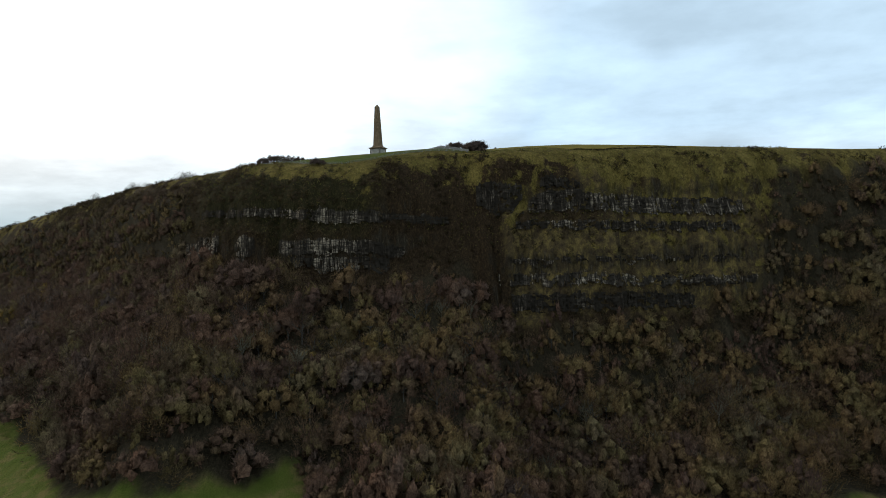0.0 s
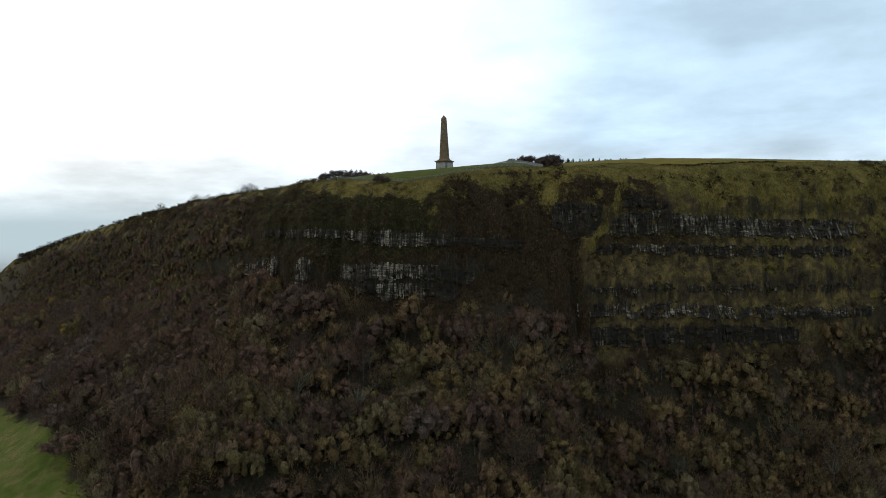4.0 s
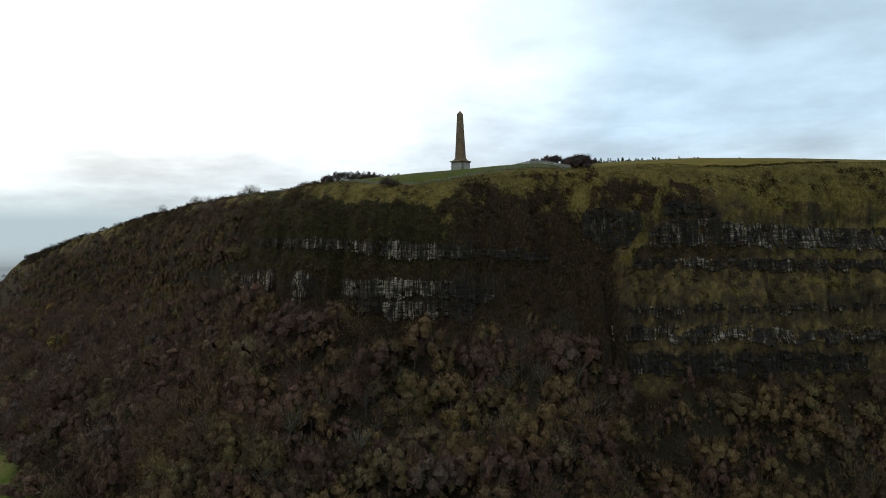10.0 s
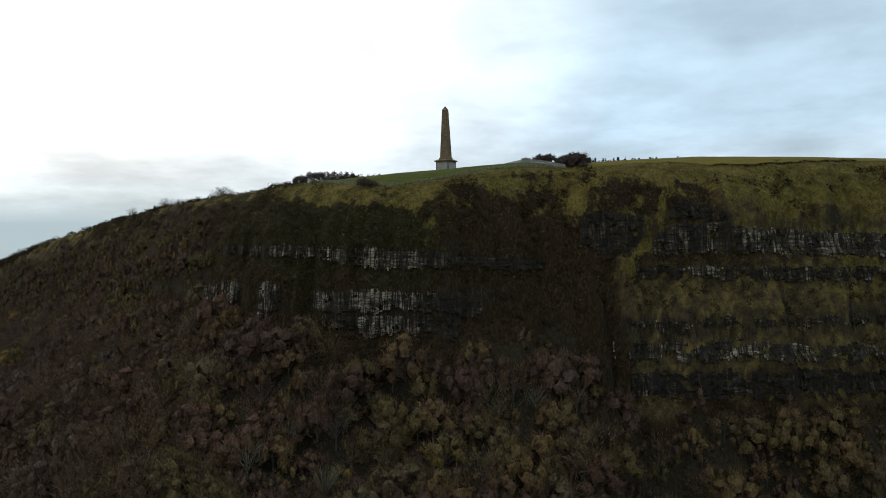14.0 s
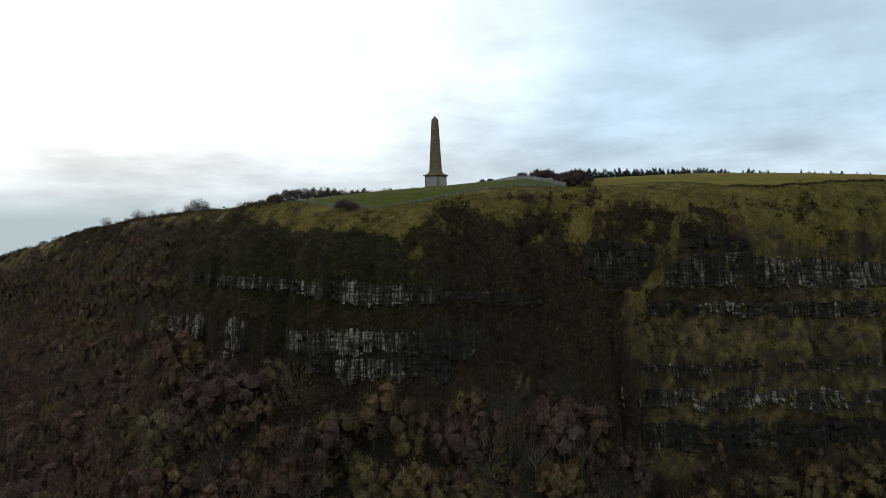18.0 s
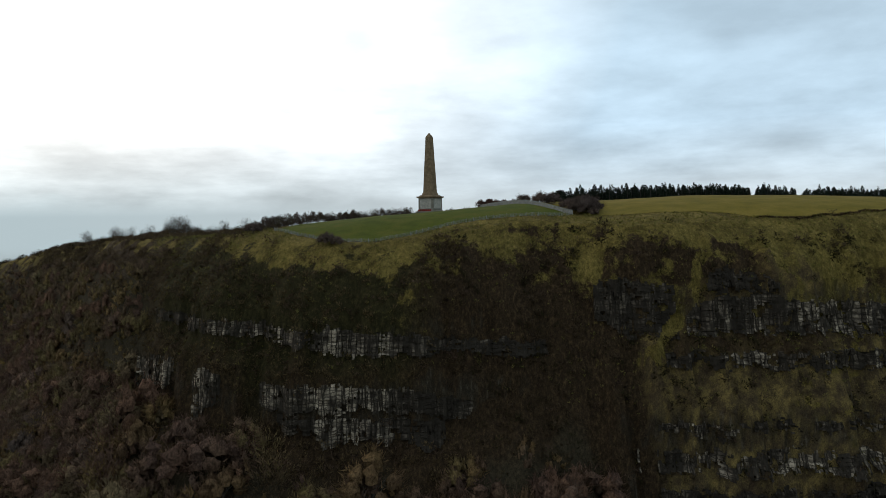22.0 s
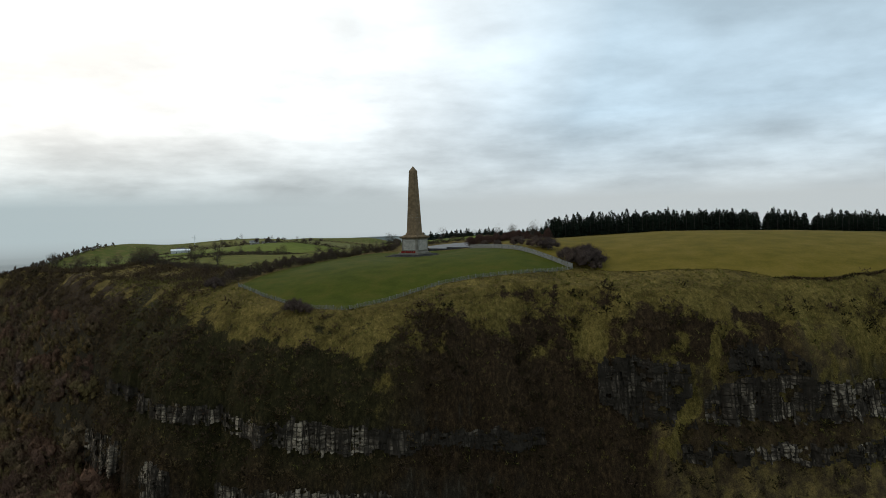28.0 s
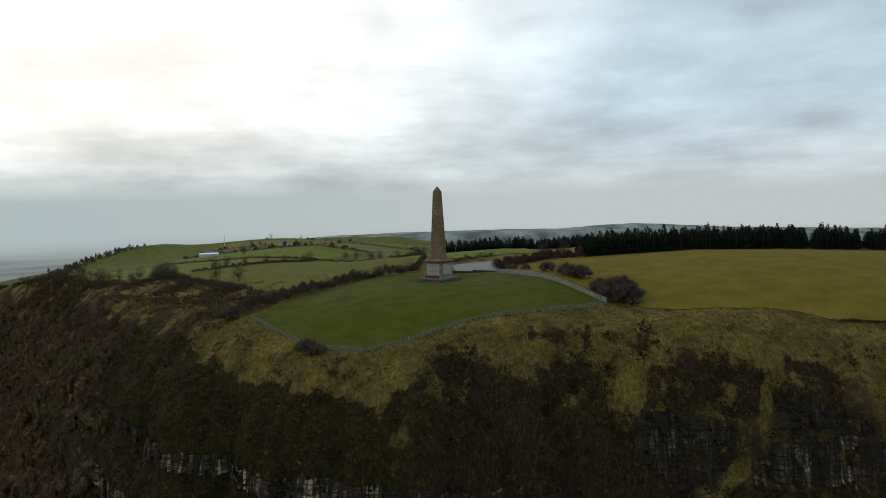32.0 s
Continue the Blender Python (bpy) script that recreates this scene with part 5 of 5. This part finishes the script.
p = scatter(rng, -14, 190, 288, 312, 4.6)
mass("conifer_belt", SPRUCES, np.column_stack([p, rng.uniform(0.8, 1.15, len(p))]), M_CONIFER, "dark conifer belt beyond the pasture", "woodland", 31)
p = scatter(rng, 10, 190, 316, 345, 8.5)
mass("far_wood", TREES, np.column_stack([p, rng.uniform(0.7, 1.15, len(p))]), M_HEDGE, "dark mixed wood beyond the pasture", "woodland", 25)
p = np.concatenate([along(l, 11) for l in (((-340, 532), (-230, 547), (-112, 482)), ((-360, 690), (-220, 702), (-62, 622)), ((-60, 332), (30, 362)), ((-60, 620), (60, 640), (140, 600)), ((-420, 930), (-150, 900), (100, 940)), ((-100, 1250), (300, 1200)))])
p = p + rng.uniform(-5, 5, p.shape)
p = p[fbm(p[:, 0], p[:, 1], 90, 55) + rng.uniform(-0.4, 0.4, len(p)) > 0.0]
mass("hedgerow_trees", TREES, np.column_stack([p, rng.uniform(0.35, 0.75, len(p))]), M_HEDGE, "scattered far hedgerow trees", "trees", 26)

# ---- lawn fence ----


def build_wire_fence():
    ob = thing("fence", "grey timber post and wire fence round the lawn's cliff side", "fence")
    line = along(LAWN_FRONT, 2.4)
    line = line + (0, -0.6)
    z = height(line[:, 0], line[:, 1])
    post = box(0.16, 0.16, 1.75, -0.4, 1.0, 0.015)
    me = bpy.data.meshes.new("post")
    post.to_mesh(me)
    post.free()
    me.materials.append(M_POST)
    for (x, y), h in zip(line, z):
        child("post", me, ob, "", pose(x, y, h, rng.uniform(-3, 3), rng.uniform(-3, 3), rng.uniform(0, 90)))
    for lift in (0.25, 0.55, 0.85, 1.12):
        v, f = tube(np.column_stack([line, z + lift]), [0.03] * len(line), 4)
        child("wire", mesh_of("wire", v, f, M_POST), ob, "galvanised grey wire")
    r = np.random.RandomState(3)
    dense = along(line, 0.2)
    zz = height(dense[:, 0], dense[:, 1])
    v, f = twigs(r, np.column_stack([dense, zz]), np.column_stack([r.normal(size=(len(dense), 2)) * 0.05, np.ones(len(dense))]), np.full(len(dense), 1.15), np.full(len(dense), 0.06))
    netting = child("netting", mesh_of("netting", v, f, M_POST), ob, "grey sheep netting")
    tagged(netting, kind="stuff")


def build_board_fence():
    ob = thing("fence", "weathered grey close-boarded fence between lawn and pasture", "fence")
    line = along(WALL_EAST, 2.5)
    z = height(line[:, 0], line[:, 1])
    bm = box(0.2, 0.2, 2.1, -0.3, 1.0, 0.02)
    post = bpy.data.meshes.new("post")
    bm.to_mesh(post)
    bm.free()
    post.materials.append(M_POST)
    for k in range(len(line)):
        child("post", post, ob, "", pose(*line[k], z[k], 0, 0, 0))
    for k in range(len(line) - 1):
        a, b = np.array([*line[k], z[k]]), np.array([*line[k + 1], z[k + 1]])
        n = b - a
        turn = math.degrees(math.atan2(n[1], n[0]))
        rise = math.degrees(math.atan2(n[2], math.hypot(n[0], n[1])))
        long = float(np.linalg.norm(n))
        for row in range(5):
            bm = box(long - 0.16, 0.045, 0.29, 0.1 + 0.33 * row, 1.0, 0.0, (long / 2, -0.02 * (row % 2)))
            part("board", bm, M_POST, ob, "", Matrix.Translation(a) @ pose(0, 0, 0, 0, -rise, turn))


build_wire_fence()
build_board_fence()

# ---- car park wall, hut, farm and turbine ----
M_DARKWALL = mat_mottled("dark_rubble", (0.03, 0.03, 0.03), (0.05, 0.048, 0.046), (0.08, 0.076, 0.07), 0.8, 0.2, 0.95, 0.03)
wall = thing("wall", "low dark rubble wall in front of the car park", "wall")
for (x0, y0), (x1, y1) in (((4, 20.5), (13, 15.5)), ((13, 15.5), (22, 9.5))):
    z0 = min(ground_z(x0, y0), ground_z(x1, y1)) - 0.3
    long = math.hypot(x1 - x0, y1 - y0)
    m = pose(x0, y0, z0, 0, 0, math.degrees(math.atan2(y1 - y0, x1 - x0)))
    part("wall_body", box(long, 0.5, 1.3, 0, 1.0, 0.03, (long / 2, 0)), M_DARKWALL, wall, "", m)
    part("coping", box(long + 0.1, 0.62, 0.14, 1.3, 1.0, 0.02, (long / 2, 0)), M_DARKWALL, wall, "", m)


def building(name, label, category, x, y, w, d, h, ridge, turn, roof=None, group=""):
    ob = thing(name, label, category, group, at=(x, y, ground_z(x, y) - 0.4), turn=turn)
    part("wall", box(w, d, h + 0.4), M_WALL, ob)
    bm = bmesh.new()
    o = 0.35
    v = [bm.verts.new(c) for c in ((-w / 2 - o, -d / 2 - o, h + 0.4), (w / 2 + o, -d / 2 - o, h + 0.4), (w / 2 + o, d / 2 + o, h + 0.4), (-w / 2 - o, d / 2 + o, h + 0.4), (-w / 2 - o, 0, h + ridge), (w / 2 + o, 0, h + ridge))]
    for q in ((0, 1, 5, 4), (2, 3, 4, 5), (0, 4, 3), (1, 2, 5), (3, 2, 1, 0)):
        bm.faces.new([v[i] for i in q])
    part("roof", bm, roof or M_ROOF, ob)
    part("door", box(1.0, 0.08, 2.0, 0.4, 1.0, 0.0, (-w * 0.2, -d / 2 - 0.03)), M_ROOF, ob, "dark door")
    for k in (0.08, 0.32):
        part("window", box(1.1, 0.08, 0.9, 1.3, 1.0, 0.0, (w * k, -d / 2 - 0.03)), M_ROOF, ob, "dark window")
    return ob


building("hut", "small pale hut beside the far field gate", "hut", 53.5, 72, 4.0, 3.0, 2.3, 1.0, 10)
building("barn", "long white-roofed farm barn among fields", "barn", -292, 486, 20, 9, 3.4, 1.8, 15, M_WHITE)
building("farmhouse", "pale farmhouse beside bare trees", "house", -318, 552, 11, 7, 4.6, 2.2, -10, None, "farm buildings")
building("farmhouse", "pale farmhouse on the far rise", "house", -300, 800, 14, 8, 4.8, 2.4, 12, None, "farm buildings")
building("farmhouse", "low pale farm building on the far rise", "house", -278, 806, 22, 9, 3.6, 2.0, 4, None, "farm buildings")


def build_turbine(x, y):
    ob = thing("wind_turbine", "small white wind turbine on the far rise", "turbine", at=(x, y, ground_z(x, y) - 0.5))
    v, f = tube([(0, 0, 0), (0, 0, 8), (0, 0, 16)], [0.4, 0.3, 0.2], 10)
    child("tower", smooth(mesh_of("tower", v, f, M_WHITE)), ob)
    part("nacelle", box(0.7, 1.9, 0.7, 15.7, 0.9, 0.1), M_WHITE, ob)
    rotor = part("rotor", box(0.5, 0.4, 0.5, 15.75, 0.9, 0.08, (0, -1.1)), M_WHITE, ob)
    for k in range(3):
        a = radians(20 + 120 * k)
        v, f = tube([(0, -1.1, 16), (math.sin(a) * 2.4, -1.1, 16 + math.cos(a) * 2.4), (math.sin(a) * 5.5, -1.1, 16 + math.cos(a) * 5.5)], [0.2, 0.26, 0.05], 6)
        child("blade", mesh_of("blade", v, f, M_WHITE), rotor)


build_turbine(-380, 760)

# ---- far fields, hills and mist ----
tones = [mat_mottled("far_field_%s" % n, a, b, c, 60.0, 6.0, 0.95, 0) for n, a, b, c in (
    ("green", (0.092, 0.113, 0.017), (0.110, 0.127, 0.021), (0.125, 0.132, 0.027)),
    ("olive", (0.109, 0.102, 0.028), (0.128, 0.118, 0.032), (0.147, 0.126, 0.038)),
    ("dull", (0.097, 0.096, 0.028), (0.113, 0.110, 0.032), (0.128, 0.120, 0.040)))]
for k, (front, back) in enumerate((
        (((-262, 216), (-215, 140), (-182, 126)), ((-330, 300), (-250, 350), (-162, 250))),
        (((-320, 330), (-240, 370), (-160, 270)), ((-300, 385), (-220, 418), (-144, 374))),
        (((-330, 420), (-220, 424), (-146, 382)), ((-345, 525), (-230, 540), (-112, 478))),
        (((-355, 540), (-230, 550), (-112, 486)), ((-370, 685), (-220, 695), (-62, 618))),
        (((-380, 700), (-220, 706), (-62, 626)), ((-420, 900), (-240, 930), (-30, 820))),
        (((-110, 470), (-60, 420), (20, 380)), ((-60, 610), (0, 600), (80, 560))),
        (((-20, 110), (20, 98), (48, 110)), ((-55, 320), (0, 330), (26, 290))))):
    sheet("far_field", front, back, tones[(0, 1, 0, 2, 1, 2, 0)[k]], 40, 30, 0.3, label="green hedged farm field inland", category="field")


def far_ridge(y, line, base, seed, mat, label):
    """A long low hill on the skyline, with its own back slope; line: x and height of its crest."""
    xs = np.linspace(line[0][0], line[-1][0], 220)
    crest = np.interp(xs, [a for a, _ in line], [b for _, b in line])
    crest = (np.roll(crest, 3) + crest + np.roll(crest, -3)) / 3 + 2.2 * fbm(xs, xs * 0, 420, seed, 5)
    rows = []
    for v, f in ((-900, 0.0), (-620, 0.3), (-330, 0.66), (-140, 0.9), (0, 1.0), (200, 0.6), (450, 0.0)):
        rows.append(np.column_stack([xs, np.full_like(xs, y + v) + 40 * fbm(xs, xs * 0, 600, seed + 1), base + (crest - base) * f + 3 * f * (1 - f) * fbm(xs, xs * 0 + v, 300, seed + 2)]))
    n = len(xs)
    i = np.arange(7 * n).reshape(7, n)
    f = np.stack([i[:-1, :-1], i[:-1, 1:], i[1:, 1:], i[1:, :-1]], -1).reshape(-1, 4)
    me = smooth(mesh_of("far_hill", np.concatenate(rows), f, mat))
    tagged(new("far_hill", me), label, "hills", kind="structure")


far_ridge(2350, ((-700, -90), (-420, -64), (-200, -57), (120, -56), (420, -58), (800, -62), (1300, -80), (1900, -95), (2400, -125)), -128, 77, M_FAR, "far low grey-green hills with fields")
far_ridge(3700, ((-1500, -150), (-1006, -116), (-806, -104), (-330, -91), (-122, -89), (462, -88), (698, -72), (854, -66), (1026, -71), (1292, -91), (1486, -101), (1938, -112), (2478, -122), (3200, -150)), -155, 78, M_FAR, "distant moorland hills paled by haze in their colour")


def build_mist():
    """A plain glowing sheet painted as a bank of mist over the lough, far out to the west."""
    m = bpy.data.materials.new("glowing_mist_bank")
    m.use_nodes = True
    k = Nodes(m.node_tree)
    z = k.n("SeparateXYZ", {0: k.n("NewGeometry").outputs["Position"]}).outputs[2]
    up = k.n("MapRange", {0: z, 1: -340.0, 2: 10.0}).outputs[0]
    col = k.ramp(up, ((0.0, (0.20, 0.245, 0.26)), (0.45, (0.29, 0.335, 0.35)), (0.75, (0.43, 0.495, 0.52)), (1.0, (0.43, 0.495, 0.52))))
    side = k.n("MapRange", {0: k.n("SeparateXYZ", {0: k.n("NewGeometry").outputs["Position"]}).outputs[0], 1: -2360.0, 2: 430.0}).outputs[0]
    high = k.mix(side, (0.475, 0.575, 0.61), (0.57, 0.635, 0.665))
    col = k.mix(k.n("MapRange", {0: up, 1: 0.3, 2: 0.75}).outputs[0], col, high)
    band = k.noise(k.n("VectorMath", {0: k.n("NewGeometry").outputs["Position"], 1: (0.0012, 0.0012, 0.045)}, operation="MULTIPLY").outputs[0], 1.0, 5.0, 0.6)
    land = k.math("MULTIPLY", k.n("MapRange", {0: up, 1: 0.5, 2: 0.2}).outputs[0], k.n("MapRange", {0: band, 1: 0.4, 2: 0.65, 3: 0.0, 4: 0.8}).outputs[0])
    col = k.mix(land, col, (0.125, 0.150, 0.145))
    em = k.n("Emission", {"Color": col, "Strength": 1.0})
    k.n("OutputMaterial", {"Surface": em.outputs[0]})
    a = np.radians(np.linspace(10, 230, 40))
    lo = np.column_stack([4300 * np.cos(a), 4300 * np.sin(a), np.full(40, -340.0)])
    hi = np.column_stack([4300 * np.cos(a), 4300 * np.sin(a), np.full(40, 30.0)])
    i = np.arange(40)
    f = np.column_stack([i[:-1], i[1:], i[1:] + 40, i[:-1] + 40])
    tagged(new("backdrop", mesh_of("backdrop", np.concatenate([lo, hi]), f, m)), "glowing backdrop painted as grey-blue mist over the lough", "mist", kind="structure")


build_mist()
